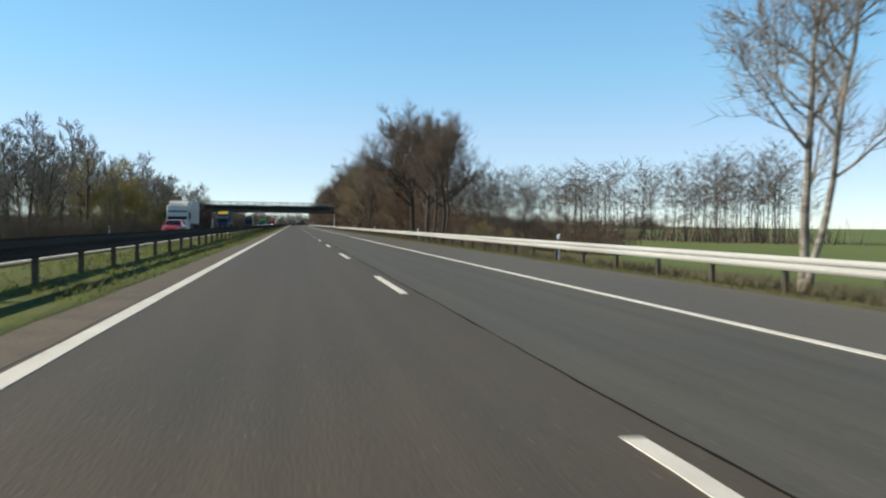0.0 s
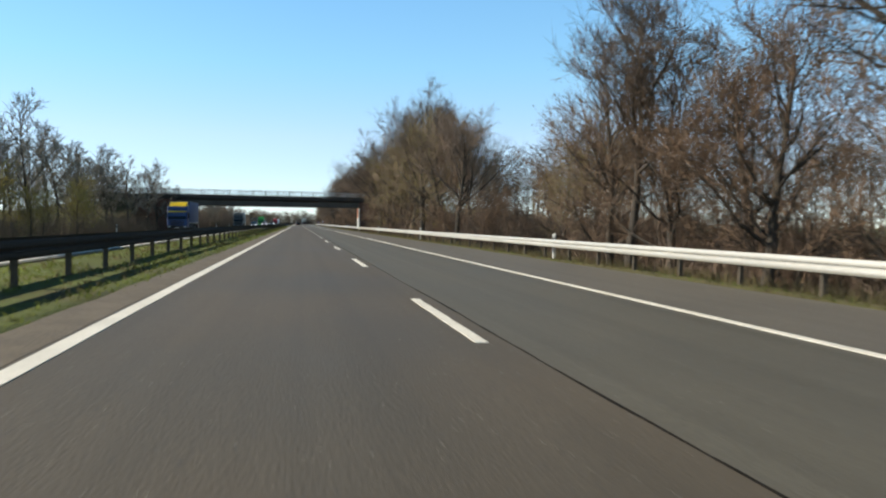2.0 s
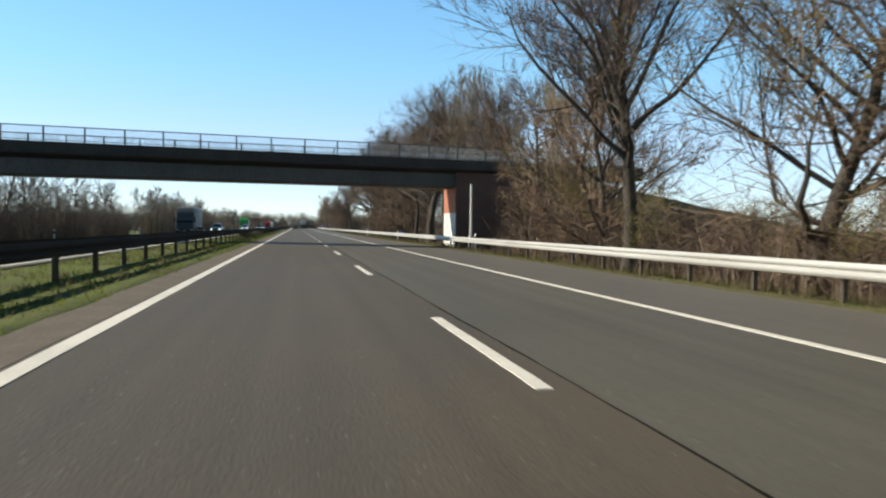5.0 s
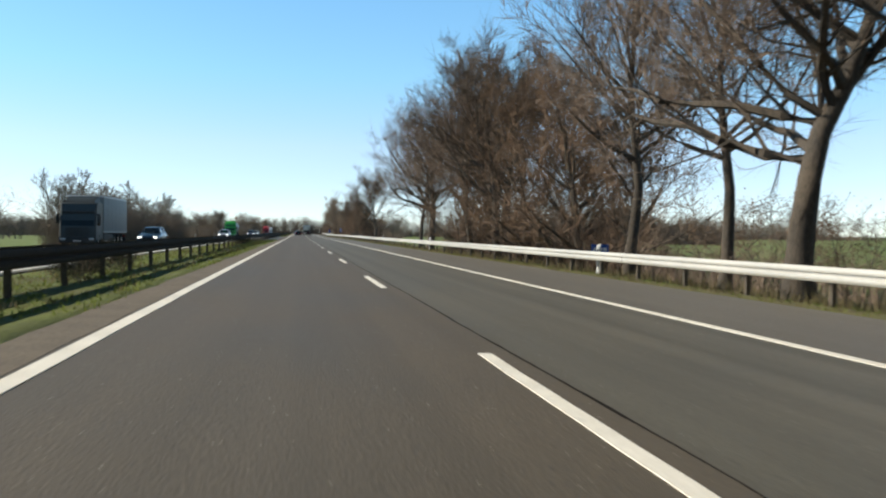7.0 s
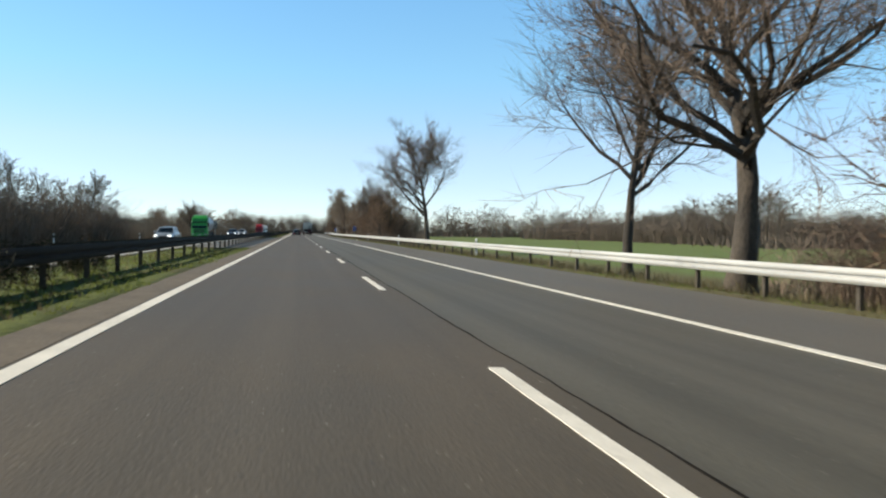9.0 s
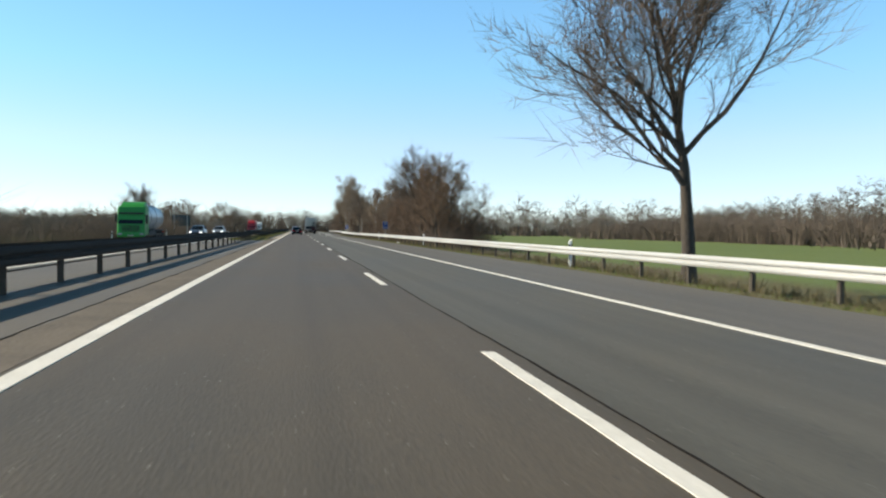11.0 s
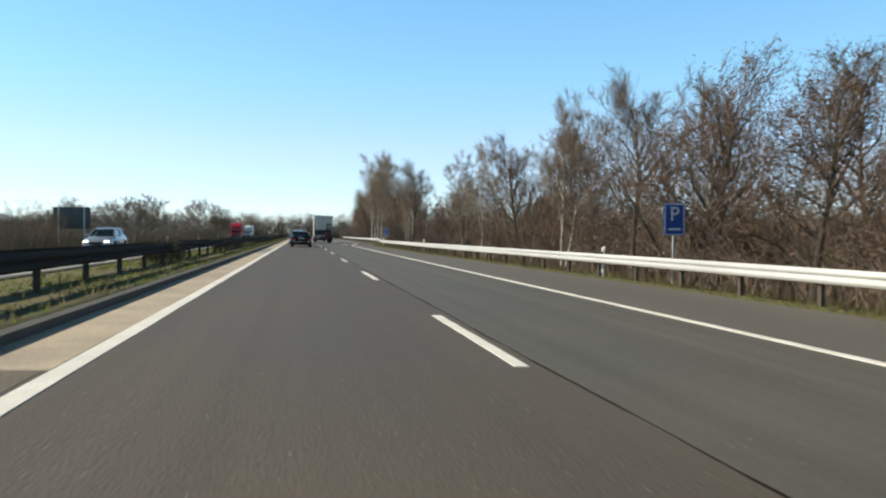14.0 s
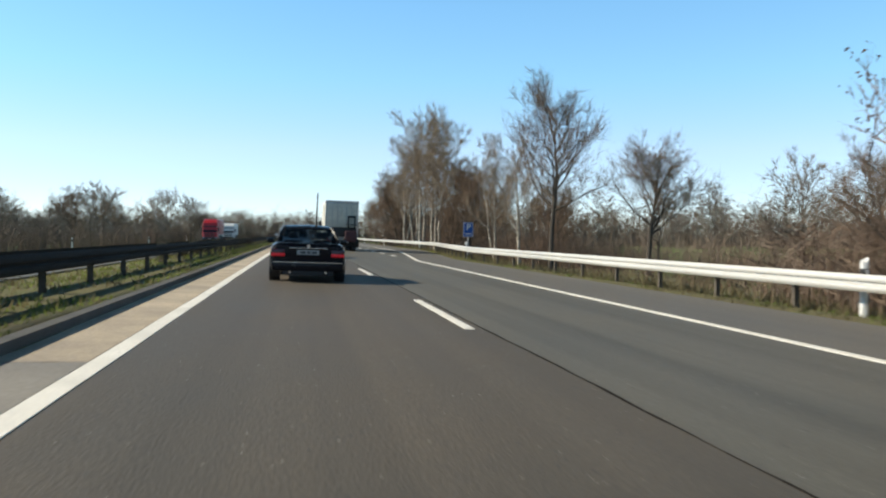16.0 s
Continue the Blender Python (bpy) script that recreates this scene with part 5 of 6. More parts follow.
    part("bumper_strip", Buf().box(-0.80 * W / 0.9, 0.80 * W / 0.9, -0.082, -0.06, 0.465, 0.485).mesh("bumper_strip", M_CHROME), root, "thin chrome strip")
    part("valance", Buf().box(-0.6, 0.6, -0.045, 0.1, 0.17, 0.275, 0, 0.02).mesh("valance", M_PLASTIC), root)
    for sx in (-1, 1):
        lb = Buf().box(min(sx * 0.53, sx * 0.865 * W / 0.9), max(sx * 0.53, sx * 0.865 * W / 0.9), -0.035, 0.11, 0.60, 0.79, 0, 0.045)
        z0 = 0.60
        tl = part("tail_lamp", lb.mesh("tail_lamp", M_TAILSMOKE if lit_tail else M_TAILDIM, 40), root, "smoked red tail lamp with lit lower band" if lit_tail else "red tail lamp")
        lo = Buf().box(min(sx * 0.545, sx * 0.855 * W / 0.9), max(sx * 0.545, sx * 0.855 * W / 0.9), -0.042, 0.0, z0 + 0.012, z0 + 0.088, 0, 0.012)
        part("brake_light", lo.mesh("brake_light", M_TAIL if lit_tail else M_TAILDIM, 40), tl, "glowing red brake light" if lit_tail else "")
        hb = Buf().box(min(sx * 0.45, sx * 0.74), max(sx * 0.45, sx * 0.74), L - 0.16, L + 0.0, 0.55, 0.69, 0, 0.03)
        part("head_lamp", hb.mesh("head_lamp", M_HEAD if lit_head else M_HEADOFF, 40), root)
        mb = Buf().box(min(sx * 0.90, sx * 1.06), max(sx * 0.90, sx * 1.06), y_f - 0.42, y_f - 0.30, belt + 0.02, belt + 0.15, 0, 0.035)
        mb.box(min(sx * 0.78, sx * 0.93), max(sx * 0.78, sx * 0.93), y_f - 0.40, y_f - 0.34, belt + 0.03, belt + 0.07)
        part("mirror", mb.mesh("mirror", paint, 40), root)
        ex = Buf().tube([(sx * 0.42, -0.06, 0.24), (sx * 0.42, 0.2, 0.24)], [0.032, 0.032], 10)
        part("exhaust", ex.mesh("exhaust", M_CHROME, 40), root)
        part("door_handle", Buf().box(min(sx * 0.89, sx * 0.915) * W / 0.9, max(sx * 0.89, sx * 0.915) * W / 0.9, 1.35 * k, 1.55 * k, 0.77, 0.80, 0, 0.008).mesh("door_handle", M_CHROME), root)
        part("sill_trim", Buf().box(min(sx * 0.885, sx * 0.91) * W / 0.9, max(sx * 0.885, sx * 0.91) * W / 0.9, 1.1 * k, 3.2 * k, 0.50, 0.535).mesh("sill_trim", M_PLASTIC), root)
        for yy in (0.78 * k, 3.55 * k):
            arch = Buf().tube([(sx * (W - 0.24), yy, 0.33), (sx * (W + 0.004), yy, 0.33)], [0.36, 0.36], 24)
            part("wheel_arch", arch.mesh("wheel_arch", M_PLASTIC, 40), root)
            wheel(root, sx * (W - 0.10), yy, 0.315, 0.225, sx)
    pl = part("number_plate", Buf().box(-0.26, 0.26, -0.035, -0.012, 0.655, 0.765, 0, 0.006).mesh("number_plate", M_PLATE), root, "white plate with dark unreadable bars")
    for xa, xb in ((-0.19, -0.06), (-0.03, 0.05), (0.08, 0.21)):
        part("plate_bar", Buf().box(xa, xb, -0.039, -0.034, 0.685, 0.735).mesh("plate_bar", M_INK), pl)
    part("boot_trim", Buf().box(-0.44, 0.44, -0.022, 0.0, 0.80, 0.822, 0, 0.006).mesh("boot_trim", M_CHROME), root, "chrome strip over the plate")
    part("badge", Buf().tube([(0, -0.012, 0.862), (0, 0.01, 0.862)], [0.035, 0.035], 14).mesh("badge", M_CHROME, 40), root, "small round chrome badge")
    part("boot_lid_gap", Buf().box(-0.70, 0.70, 0.035, 0.06, bootz - 0.005, bootz + 0.006).mesh("boot_lid_gap", M_PLASTIC), root)
    part("grille", Buf().box(-0.36, 0.36, L - 0.06, L + 0.02, 0.42, 0.60, 0, 0.03).mesh("grille", M_PLASTIC, 40), root)
    part("front_bumper", Buf().box(-0.80, 0.80, L - 0.22, L + 0.05, 0.22, 0.42, 0, 0.06).mesh("front_bumper", paint, 40), root)
    part("front_plate", Buf().box(-0.26, 0.26, L + 0.05, L + 0.065, 0.30, 0.40).mesh("front_plate", M_PLATE), root)
    if antenna:
        a = Buf().tube([(0.20, y_rt + 0.1, H - 0.02), (0.205, y_rt + 0.08, H + 0.4), (0.212, y_rt + 0.03, H + 0.82)], [0.024, 0.018, 0.014], 6)
        part("antenna", a.mesh("antenna", M_PLASTIC, 60), root, "long black whip antenna")
    return root


def lorry(name, label, m, cab, box, L=10.5, H=3.85, kind="box", dark_base=True, group="", rear_light=False, cab_top=None, with_forklift=False):
    """Cab front at y=0 facing -y, load body behind."""
    root = thing(name, label, "lorry", m, group)
    W = 1.25
    ch = min(3.3, H - 0.45)
    c = Buf()
    rings = []
    for sx in (-1.0, -0.92, 0.92, 1.0):
        inset = 0.10 if abs(sx) > 0.95 else 0.0
        rings.append([(sx * W, 0.02 + inset, 0.55), (sx * W, 0.0 + inset, 1.5), (sx * W, 0.12 + inset, 2.0), (sx * W, 0.38 + inset, ch - 0.12), (sx * W, 0.62 + inset, ch), (sx * W, 2.05, ch), (sx * W, 2.05, 0.55)])
    c.loft(rings)
    part("cab", c.mesh("cab", cab, 35), root)
    w = Buf()
    q = [(-W * 0.88, -0.012, 1.58), (W * 0.88, -0.012, 1.58), (W * 0.88, 0.265, 2.45), (-W * 0.88, 0.265, 2.45)]
    w.loft([q, [(x, y + 0.03, z) for x, y, z in q]])
    part("windscreen", w.mesh("windscreen", M_SCREEN), root)
    part("sun_visor", Buf().box(-W * 0.9, W * 0.9, 0.12, 0.30, 2.50, 2.66, 0, 0.03).mesh("sun_visor", cab_top or M_PLASTIC, 40), root)
    dome = Buf()
    dome.loft([[(-W * 0.85, 0.55, ch - 0.02), (W * 0.85, 0.55, ch - 0.02), (W * 0.8, 0.75, ch + 0.12), (-W * 0.8, 0.75, ch + 0.12)], [(-W * 0.9, 1.9, ch - 0.02), (W * 0.9, 1.9, ch - 0.02), (W * 0.88, 1.9, H - 0.08), (-W * 0.88, 1.9, H - 0.08)]])
    part("wind_deflector", dome.mesh("wind_deflector", cab_top or cab, 35), root)
    for k in range(5):
        part("grille_bar", Buf().box(-0.82, 0.82, -0.035, 0.02, 0.86 + 0.125 * k, 0.93 + 0.125 * k, 0, 0.015).mesh("grille_bar", M_PLASTIC, 40), root)
    part("bumper", Buf().box(-W, W, -0.08, 0.30, 0.32, 0.78, 0, 0.07).mesh("bumper", cab if not dark_base else M_PLASTIC, 40), root)
    part("plate", Buf().box(-0.26, 0.26, -0.1, -0.08, 0.42, 0.53).mesh("plate", M_PLATE), root)
    for sx in (-1, 1):
        part("head_lamp", Buf().box(min(sx * 0.80, sx * 1.16), max(sx * 0.80, sx * 1.16), -0.10, 0.0, 0.52, 0.70, 0, 0.03).mesh("head_lamp", M_HEADOFF, 40), root)
        part("mirror", Buf().box(min(sx * 1.30, sx * 1.50), max(sx * 1.30, sx * 1.50), 0.18, 0.30, 1.75, 2.45, 0, 0.04).mesh("mirror", M_PLASTIC, 40), root)
        part("mirror_arm", Buf().tube([(sx * 1.2, 0.3, 2.4), (sx * 1.4, 0.25, 2.42)], [0.025, 0.025], 6).mesh("mirror_arm", M_PLASTIC), root)
        q = [(sx * (W + 0.004), 0.42, 1.6), (sx * (W + 0.004), 1.35, 1.6), (sx * (W + 0.004), 1.35, 2.35), (sx * (W + 0.004), 0.62, 2.35)]
        part("side_window", Buf().loft([q, [(x + sx * 0.008, y, z) for x, y, z in q]]).mesh("side_window", M_SCREEN), root)
        for yy in (0.95, L * 0.60, L * 0.72, L * 0.84):
            wheel(root, sx * (W - 0.17), yy, 0.50, 0.32, sx)
        part("side_guard", Buf().box(min(sx * 1.19, sx * 1.23), max(sx * 1.19, sx * 1.23), 2.5, L * 0.54, 0.45, 0.95, 0, 0.02).mesh("side_guard", M_PLASTIC), root)
        part("mudguard", Buf().box(min(sx * 0.85, sx * 1.22), max(sx * 0.85, sx * 1.22), L * 0.53, L * 0.91, 1.02, 1.10, 0, 0.03).mesh("mudguard", M_PLASTIC), root)
    part("chassis", Buf().box(-0.45, 0.45, 0.6, L - 0.2, 0.62, 1.0).mesh("chassis", M_PLASTIC), root)
    if kind == "tank":
        t = Buf()
        n = 22
        rings = []
        for y, s in ((2.35, 0.55), (2.42, 0.85), (2.6, 1.0), (L * 0.45, 1.0), (L - 0.3, 1.0), (L - 0.1, 0.8), (L, 0.5)):
            rings.append([(1.2 * s * math.cos(2 * math.pi * k / n), y, 2.28 + 1.25 * s * math.sin(2 * math.pi * k / n)) for k in range(n)])
        t.loft(rings)
        part("tank", t.mesh("tank", box, 40), root, "polished steel tank")
        part("walkway", Buf().box(-0.3, 0.3, 2.7, L - 0.5, 3.5, 3.62, 0, 0.02).mesh("walkway", M_POLE), root)
        for y in (3.6, L * 0.6, L - 1.2):
            part("tank_band", Buf().tube([(1.235 * math.cos(a), y, 2.28 + 1.285 * math.sin(a)) for a in [2 * math.pi * k / 24 for k in range(25)]], [0.03] * 25, 5).mesh("tank_band", M_POLE, 60), root)
    else:
        part("load_body", Buf().box(-1.275, 1.275, 2.35, L, 1.08, H, 0, 0.04).mesh("load_body", box, 40), root)
        part("roof_rail", Buf().box(-1.29, 1.29, 2.33, L + 0.01, H - 0.14, H - 0.03, 0, 0.01).mesh("roof_rail", M_WHITE if box is not M_BLUE else M_BLUE, 40), root)
        part("lower_rail", Buf().box(-1.288, 1.288, 2.34, L + 0.008, 1.06, 1.2, 0, 0.01).mesh("lower_rail", M_POLE, 40), root)
        for sx in (-1, 1):
            for k in range(1, 6):
                y = 2.35 + (L - 2.35) * k / 6
                part("body_post", Buf().box(min(sx * 1.27, sx * 1.283), max(sx * 1.27, sx * 1.283), y - 0.03, y + 0.03, 1.2, H - 0.14).mesh("body_post", box), root)
    # rear face
    if kind != "tank":
        for sx in (-1, 1):
            d = part("rear_door", Buf().box(min(sx * 0.015, sx * 1.16), max(sx * 0.015, sx * 1.16), L + 0.004, L + 0.05, 1.86 if with_forklift else 1.22, H - 0.22, 0, 0.012).mesh("rear_door", M_CREAM if rear_light else box, 40), root)
            for xx in (0.35, 0.75):
                part("lock_bar", Buf().tube([(sx * xx, L + 0.075, 1.90 if with_forklift else 1.25), (sx * xx, L + 0.075, H - 0.25)], [0.018, 0.018], 6).mesh("lock_bar", M_POLE), d)
            part("corner_post", Buf().box(min(sx * 1.17, sx * 1.29), max(sx * 1.17, sx * 1.29), L - 0.05, L + 0.03, 1.06, H + 0.01, 0, 0.012).mesh("corner_post", M_POLE, 40), root)
        part("rear_header", Buf().box(-1.28, 1.28, L - 0.02, L + 0.035, H - 0.22, H + 0.01, 0, 0.01).mesh("rear_header", M_POLE, 40), root)
    part("underrun_bar", Buf().box(-1.2, 1.2, L - 0.12, L + 0.02, 0.45, 0.60, 0, 0.02).mesh("underrun_bar", M_PLASTIC, 40), root)
    for sx in (-1, 1):
        part("tail_lamp", Buf().box(min(sx * 0.85, sx * 1.18), max(sx * 0.85, sx * 1.18), L, L + 0.05, 0.72, 0.86, 0, 0.02).mesh("tail_lamp", M_TAILDIM, 40), root)
        part("mud_flap", Buf().box(min(sx * 0.85, sx * 1.2), max(sx * 0.85, sx * 1.2), L - 0.4, L - 0.38, 0.15, 0.75).mesh("mud_flap", M_PLASTIC), root)
    if with_forklift:
        part("tail_board", Buf().box(-1.15, 1.15, L + 0.004, L + 0.06, 1.10, 1.84, 0, 0.015).mesh("tail_board", M_PLASTIC, 40), root, "black folded tail board")
        part("rear_bumper", Buf().box(-1.22, 1.22, L + 0.0, L + 0.10, 0.88, 1.0, 0, 0.02).mesh("rear_bumper", M_POLE, 40), root, "pale grey rear bumper bar")
        fk = Buf()
        fk.box(-1.15, -0.25, L + 0.10, L + 0.80, 0.70, 1.55, 0, 0.10)
        part("carried_forklift", fk.mesh("carried_forklift", M_MAROON, 40), root, "dark red lift truck carried on the tail")
        part("forklift_mast", Buf().box(-0.55, -0.45, L + 0.12, L + 0.3, 0.6, 2.75, 0, 0.02).box(-1.05, -0.95, L + 0.12, L + 0.3, 0.6, 2.75, 0, 0.02).box(-1.05, -0.45, L + 0.14, L + 0.28, 2.6, 2.75).mesh("forklift_mast", M_PLASTIC, 40), root)
        part("forklift_guard", Buf().box(-1.15, -0.3, L + 0.3, L + 0.95, 2.0, 2.08, 0, 0.03).mesh("forklift_guard", M_PLASTIC, 40), root)
        for xx in (-1.2, -0.2):
            wheel(root, xx, L + 0.55, 0.36, 0.24, -1 if xx < -0.5 else 1).location.z = 0.62
    return root


# the near lanes
car("saloon_car", "black saloon car with glowing brake lamps on the overtaking lane", pose(-1.92, 471.0, main_z(-1.92), 0, 1.43, 0), M_BLACK, H=1.38, antenna=True)
car("estate_car", "silver car in the overtaking lane in front of the black saloon", pose(-2.35, 492.0, main_z(-2.3), 0, 1.43, 0), M_SILVER, H=1.62, estate=True, lit_tail=True)
LT = 10.5
lorry("lorry", "lorry with cream rear doors and carried lift truck", pose(1.15, 512.6 + LT, main_z(1.15), 0, -1.43, 180), M_WHITE, M_CREAM, LT, 3.9, rear_light=True, with_forklift=True)


# the oncoming carriageway: fronts face the near lanes' travellers
def oncoming(x, y):
    return pose(x, y, far_z(x), 0, 0, 0)


def oncoming_car(x, y, L=4.5):
    return pose(x, y + L, far_z(x), 0, 0, 180)


lorry("lorry", "white lorry with plain white box body", oncoming(-15.4, 95.5), M_WHITE, M_WHITE, 10.5, 3.9, dark_base=False)
car("hatchback_car", "red hatchback car on the oncoming lanes", oncoming_car(-12.9, 74.0, 4.1), M_REDCAR, L=4.1, H=1.45, lit_tail=False, lit_head=False, estate=True)
lorry("lorry", "blue curtain-sided lorry with yellow cab roof", oncoming(-17.2, 175.0), M_BLUE, M_BLUE, 11.0, 3.95, cab_top=M_YELLOW)
lorry("lorry", "dark lorry with grey box body", oncoming(-17.6, 281.0), M_DARKLORRY, M_GREYBOX, 10.0, 3.9)
car("estate_car", "blue-grey estate car with lit head lamps", oncoming_car(-13.9, 287.0), M_DARKBLUE, H=1.5, lit_tail=False, estate=True)
car("estate_car", "silver car with lit head lamps", oncoming_car(-13.6, 347.0), M_SILVER, H=1.48, lit_tail=False, estate=True)
lorry("lorry", "green-cabbed tanker lorry with polished tank", oncoming(-17.4, 404.0), M_GREEN, M_TANK, 11.0, 3.8, kind="tank", dark_base=False)
car("estate_car", "blue-grey car with lit head lamps", oncoming_car(-14.0, 424.0), M_DARKBLUE, H=1.5, lit_tail=False, estate=True)
car("estate_car", "silver car with lit head lamps", oncoming_car(-14.2, 452.0), M_SILVER, H=1.5, lit_tail=False, estate=True)
lorry("lorry", "red lorry far along the oncoming lanes", oncoming(-17.0, 588.0), M_REDLORRY, M_REDLORRY, 11.0, 3.9)
lorry("lorry", "white lorry behind the red one", oncoming(-16.6, 618.0), M_WHITE, M_WHITE, 10.0, 3.6)


# ---------- signs and posts ----------
def letters(text, size, mat, name="letter"):
    cu = bpy.data.curves.new(name, "FONT")
    cu.body = text
    cu.size = size
    cu.extrude = 0.004
    cu.align_x, cu.align_y = "CENTER", "CENTER"
    cu.materials.append(mat)
    ob = bpy.data.objects.new(name, cu)
    me = bpy.data.meshes.new_from_object(ob)
    bpy.data.objects.remove(ob)
    return me


def parking_sign(x, y, zc, w=0.68, h=0.98):
    root = thing("parking_sign", "blue parking sign with white P on a grey pole", "road sign", pose(x, y, ground_z(x, y)), "parking signs")
    z = zc - ground_z(x, y)
    part("pole", Buf().tube([(0, 0.05, -0.3), (0, 0.05, z + h / 2 - 0.05)], [0.035, 0.035], 10).mesh("pole", M_POLE, 50), root)
    part("panel", Buf().box(-w / 2, w / 2, -0.012, 0.012, z - h / 2, z + h / 2, 0, 0.004).mesh("panel", M_SIGNBLUE), root)
    rim = Buf()
    for xa, xb, za, zb in ((-w / 2 + 0.02, w / 2 - 0.02, h / 2 - 0.045, h / 2 - 0.02), (-w / 2 + 0.02, w / 2 - 0.02, -h / 2 + 0.02, -h / 2 + 0.045), (-w / 2 + 0.02, -w / 2 + 0.045, -h / 2 + 0.02, h / 2 - 0.02), (w / 2 - 0.045, w / 2 - 0.02, -h / 2 + 0.02, h / 2 - 0.02)):
        rim.box(xa, xb, -0.017, -0.011, z + za, z + zb)
    part("border", rim.mesh("border", M_SIGNWHITE), root)
    o = part("letter", letters("P", 0.62, M_SIGNWHITE), root, "white letter P")
    o.matrix_basis = pose(0, -0.018, z + 0.14, 90, 0, 0)
    part("lower_bar", Buf().box(-0.2, 0.2, -0.018, -0.011, z - 0.33, z - 0.27).mesh("lower_bar", M_SIGNWHITE), root)
    return root


parking_sign(9.15, 424.0, 1.72)
parking_sign(9.3, 503.5, 1.65)

# small blue kilometre board
root = thing("kilometre_board", "small blue board with white unreadable bars on a short pole", "road sign", pose(9.3, 248.5, ground_z(9.3, 248.5)))
part("pole", Buf().tube([(0, 0.03, -0.3), (0, 0.03, 1.05)], [0.025, 0.025], 8).mesh("pole", M_POLE, 50), root)
part("panel", Buf().box(-0.34, 0.34, -0.01, 0.01, 0.75, 1.12, 0, 0.004).mesh("panel", M_SIGNBLUE), root)
for xa, xb in ((-0.26, -0.08), (-0.03, 0.08), (0.13, 0.26)):
    part("bar", Buf().box(xa, xb, -0.016, -0.009, 0.88, 1.0).mesh("bar", M_SIGNWHITE), root)

# large board seen from behind, beyond the oncoming lanes
bx, by = -24.4, 484.0
root = thing("direction_board", "large dark grey back of a direction board on steel posts", "road sign", pose(bx, by, ground_z(bx, by)))
part("panel", Buf().box(-1.75, 1.75, -0.03, 0.03, 2.1, 4.25, 0, 0.02).mesh("panel", M_SIGNBACK, 40), root)
for xx in (-1.2, 1.2):
    part("post", Buf().box(xx - 0.07, xx + 0.07, -0.16, -0.03, -0.4, 4.15).mesh("post", M_POLE), root)
for zz in (2.4, 3.2, 4.0):
    part("stiffener", Buf().box(-1.7, 1.7, -0.06, -0.03, zz - 0.04, zz + 0.04).mesh("stiffener", M_SIGNBACK), root)

# white mast before the bridge
mx, my = 9.35, 214.5
root = thing("marker_mast", "white slender mast beside the guardrail", "mast", pose(mx, my, ground_z(mx, my)))
part("shaft", Buf().tube([(0, 0, -0.3), (0, 0, 2.2), (0, 0, 4.3)], [0.10, 0.085, 0.07], 12).mesh("shaft", M_DELIN, 50), root)
part("foot_box", Buf().box(-0.16, 0.16, -0.12, 0.12, 0.2, 0.95, 0, 0.02).mesh("foot_box", M_DELIN, 40), root, "white control box")

# delineator posts
first = None
for side in (0, 1):
    y = -5.7 if side == 0 else 20.0
    while y < 640:
        x = road_edge(y) + 1.28 if side == 0 else -22.3
        m = pose(x, y, ground_z(x, y), 0, 0, 0 if side == 0 else 180)
        if first is None:
            first = thing("delineator_post", "white plastic delineator post with black band beside the road", "delineator", m, "delineator posts")
            part("post", Buf().loft([[(-0.06, -0.02, z), (0.0, -0.055, z), (0.06, -0.02, z), (0.06, 0.05, z), (-0.06, 0.05, z)] for z in (-0.3, 0.86)] + [[(-0.06, -0.02, 1.04), (0.0, -0.055, 1.0), (0.06, -0.02, 1.10), (0.06, 0.05, 1.10), (-0.06, 0.05, 1.04)]]).mesh("post", M_DELIN), first)
            part("band", Buf().loft([[(-0.063, -0.022, z), (0.0, -0.059, z), (0.063, -0.022, z), (0.063, 0.053, z), (-0.063, 0.053, z)] for z in (0.70, 0.90)]).mesh("band", M_PLASTIC), first, "black band")
            part("reflector", Buf().box(-0.025, 0.025, -0.066, -0.056, 0.73, 0.88).mesh("reflector", M_SIGNWHITE), first)
        else:
            copy_thing(first, m)
        y += 36.2

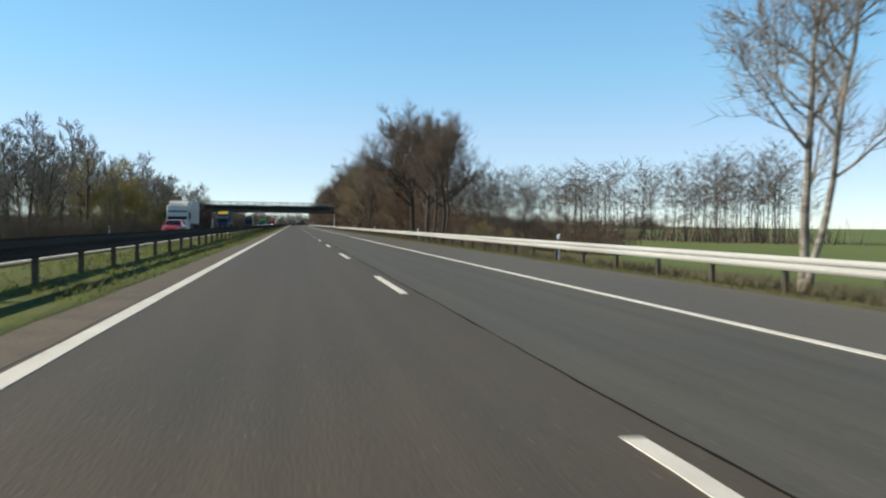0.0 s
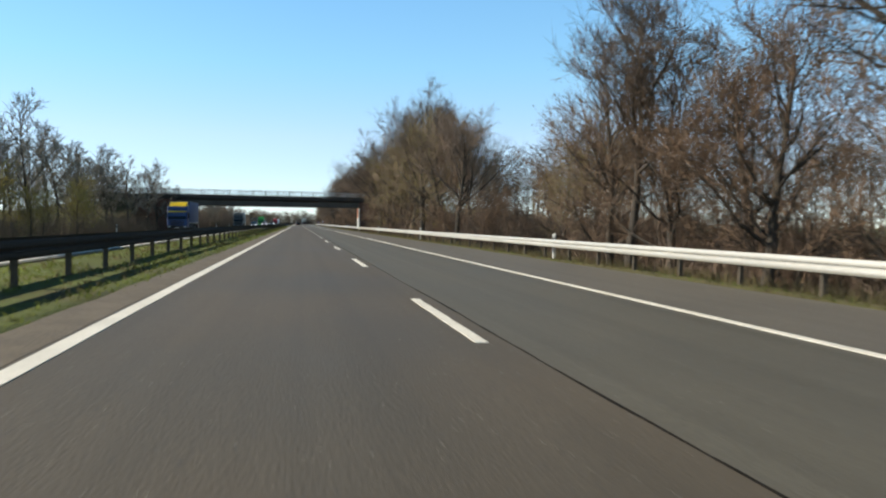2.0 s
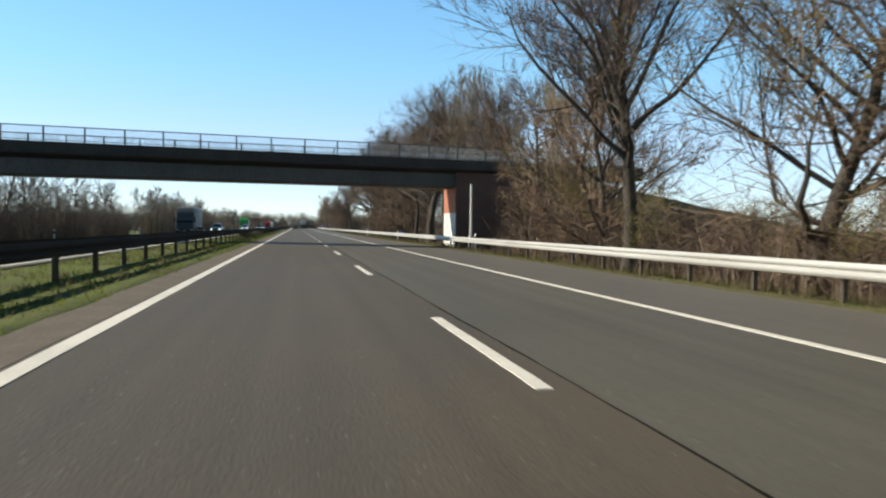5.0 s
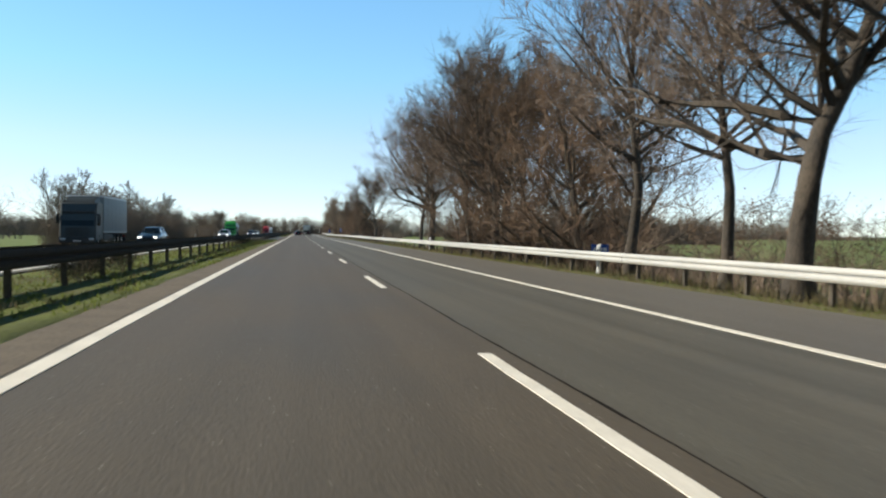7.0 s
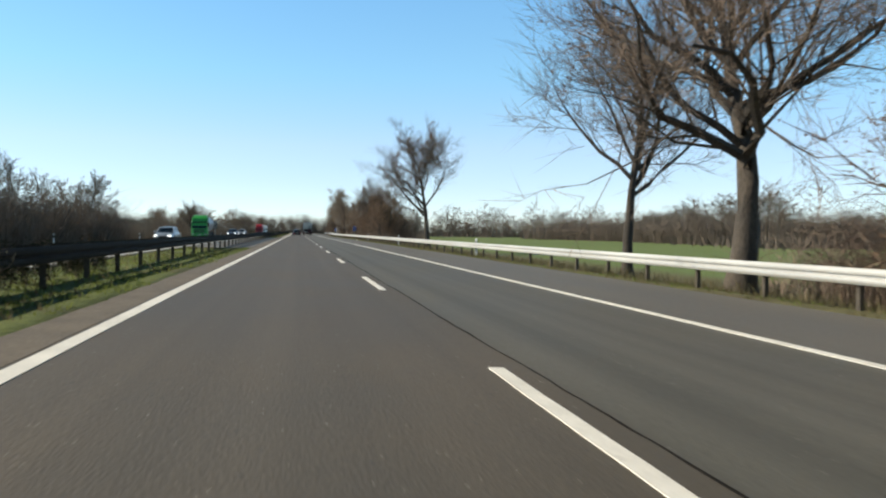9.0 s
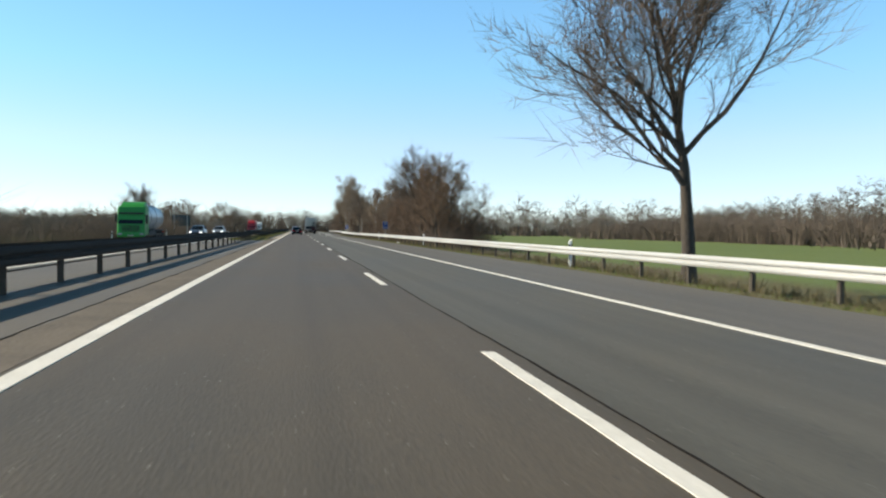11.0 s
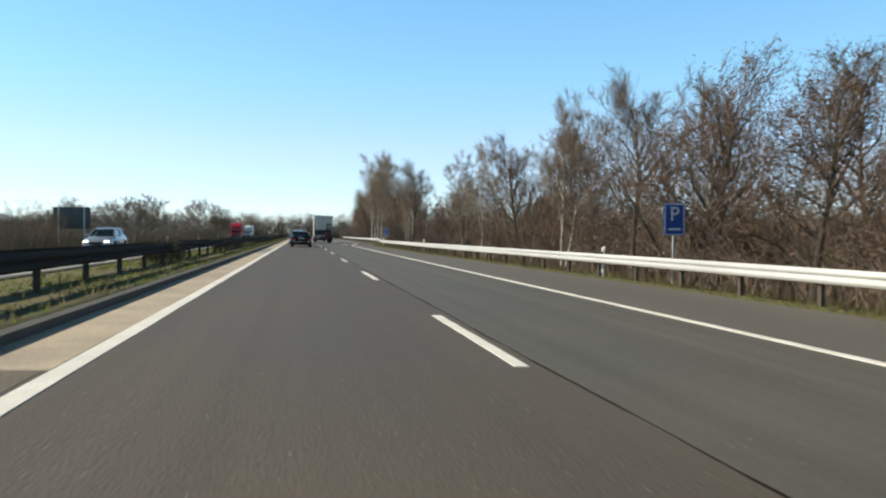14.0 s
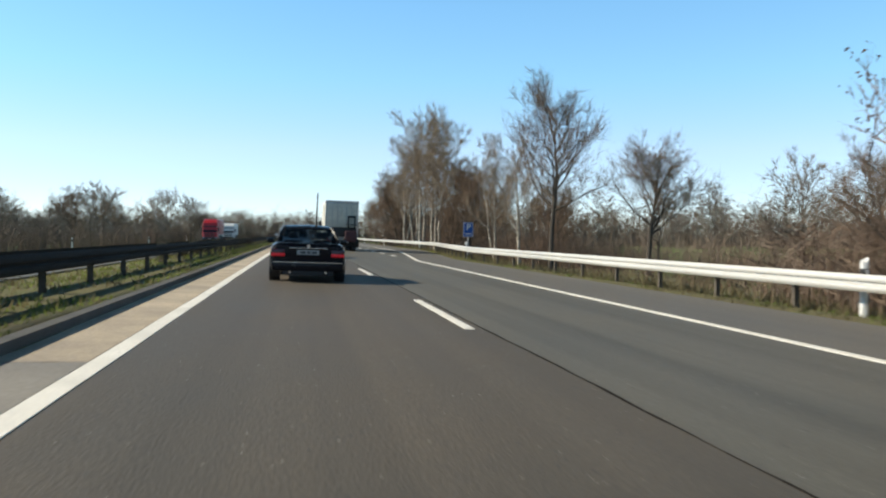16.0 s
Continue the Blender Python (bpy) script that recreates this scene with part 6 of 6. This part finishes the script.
# litter on the shoulder verge
lit = Buf()
rl = random.Random(4)
rings = []
for k in range(6):
    s = 0.10 * math.sin(math.pi * (k + 0.6) / 6.2)
    rings.append([(s * math.cos(a) * rl.uniform(0.7, 1.3), 0.06 * k - 0.15, 0.1 + s * math.sin(a) * rl.uniform(0.6, 1.2)) for a in [2 * math.pi * q / 8 for q in range(8)]])
lit.loft(rings)
o = tagged(new("plastic_bag", lit.mesh("plastic_bag", M_DELIN, 60)), "crumpled white plastic litter lying on the verge", "litter")
o.location = (7.95, 402.0, ground_z(7.95, 402.0) + 0.02)


# ---------- grass ----------
def grass(name, label, n, x_of, ya, yb, h, mat, seed, skip=None):
    r = np.random.default_rng(seed)
    ys = r.uniform(ya, yb, n)
    us = r.uniform(0, 1, n)
    vs, fs = [], []
    for k in range(n):
        y = float(ys[k])
        if skip and skip(y):
            continue
        a, b = x_of(y)
        x = a + (b - a) * float(us[k])
        if noise.noise((x * 0.8, y * 0.25, seed)) < -0.18:
            continue
        z = ground_z(x, y) - 0.02
        for q in range(3):
            w = float(r.uniform(0.012, 0.028))
            t = float(r.uniform(0, 6.28))
            hh = h * float(r.uniform(0.4, 1.2))
            px, py = x + float(r.normal(0, 0.07)), y + float(r.normal(0, 0.07))
            i = len(vs)
            vs += [(px - w * math.cos(t), py - w * math.sin(t), z), (px + w * math.cos(t), py + w * math.sin(t), z), (px + float(r.normal(0, 0.35)) * hh, py + float(r.normal(0, 0.35)) * hh, z + hh)]
            fs.append((i, i + 1, i + 2))
    me = mesh_of(name, vs, fs, mat)
    tagged(new(name, me), label, "grass", kind="stuff")


def no_grass(y):
    return 323 < y < 398.5


grass("median_grass", "green grass on the central reserve", 42000, lambda y: (-8.2, -4.46 if y < 330 else -4.85), 2, 560, 0.09, M_GRASS_BLADE, 1, no_grass)
grass("median_dry_grass", "dry tufts on the central reserve", 9000, lambda y: (-8.2, -4.9), 2, 560, 0.14, M_DRY_BLADE, 2, no_grass)
grass("verge_grass", "green grass under the guardrail", 15000, lambda y: (road_edge(y) + 0.15, road_edge(y) + 2.6), 5, 560, 0.10, M_GRASS_BLADE, 3)
grass("verge_low_dry_grass", "short dry winter grass along the shoulder", 20000, lambda y: (road_edge(y) + 0.12, road_edge(y) + 2.4), 5, 560, 0.11, M_DRY_BLADE, 5)
grass("verge_dry_grass", "dry tall grass behind the guardrail", 22000, lambda y: (road_edge(y) + 0.9, road_edge(y) + 5.5), 5, 560, 0.38, M_DRY_BLADE, 4)
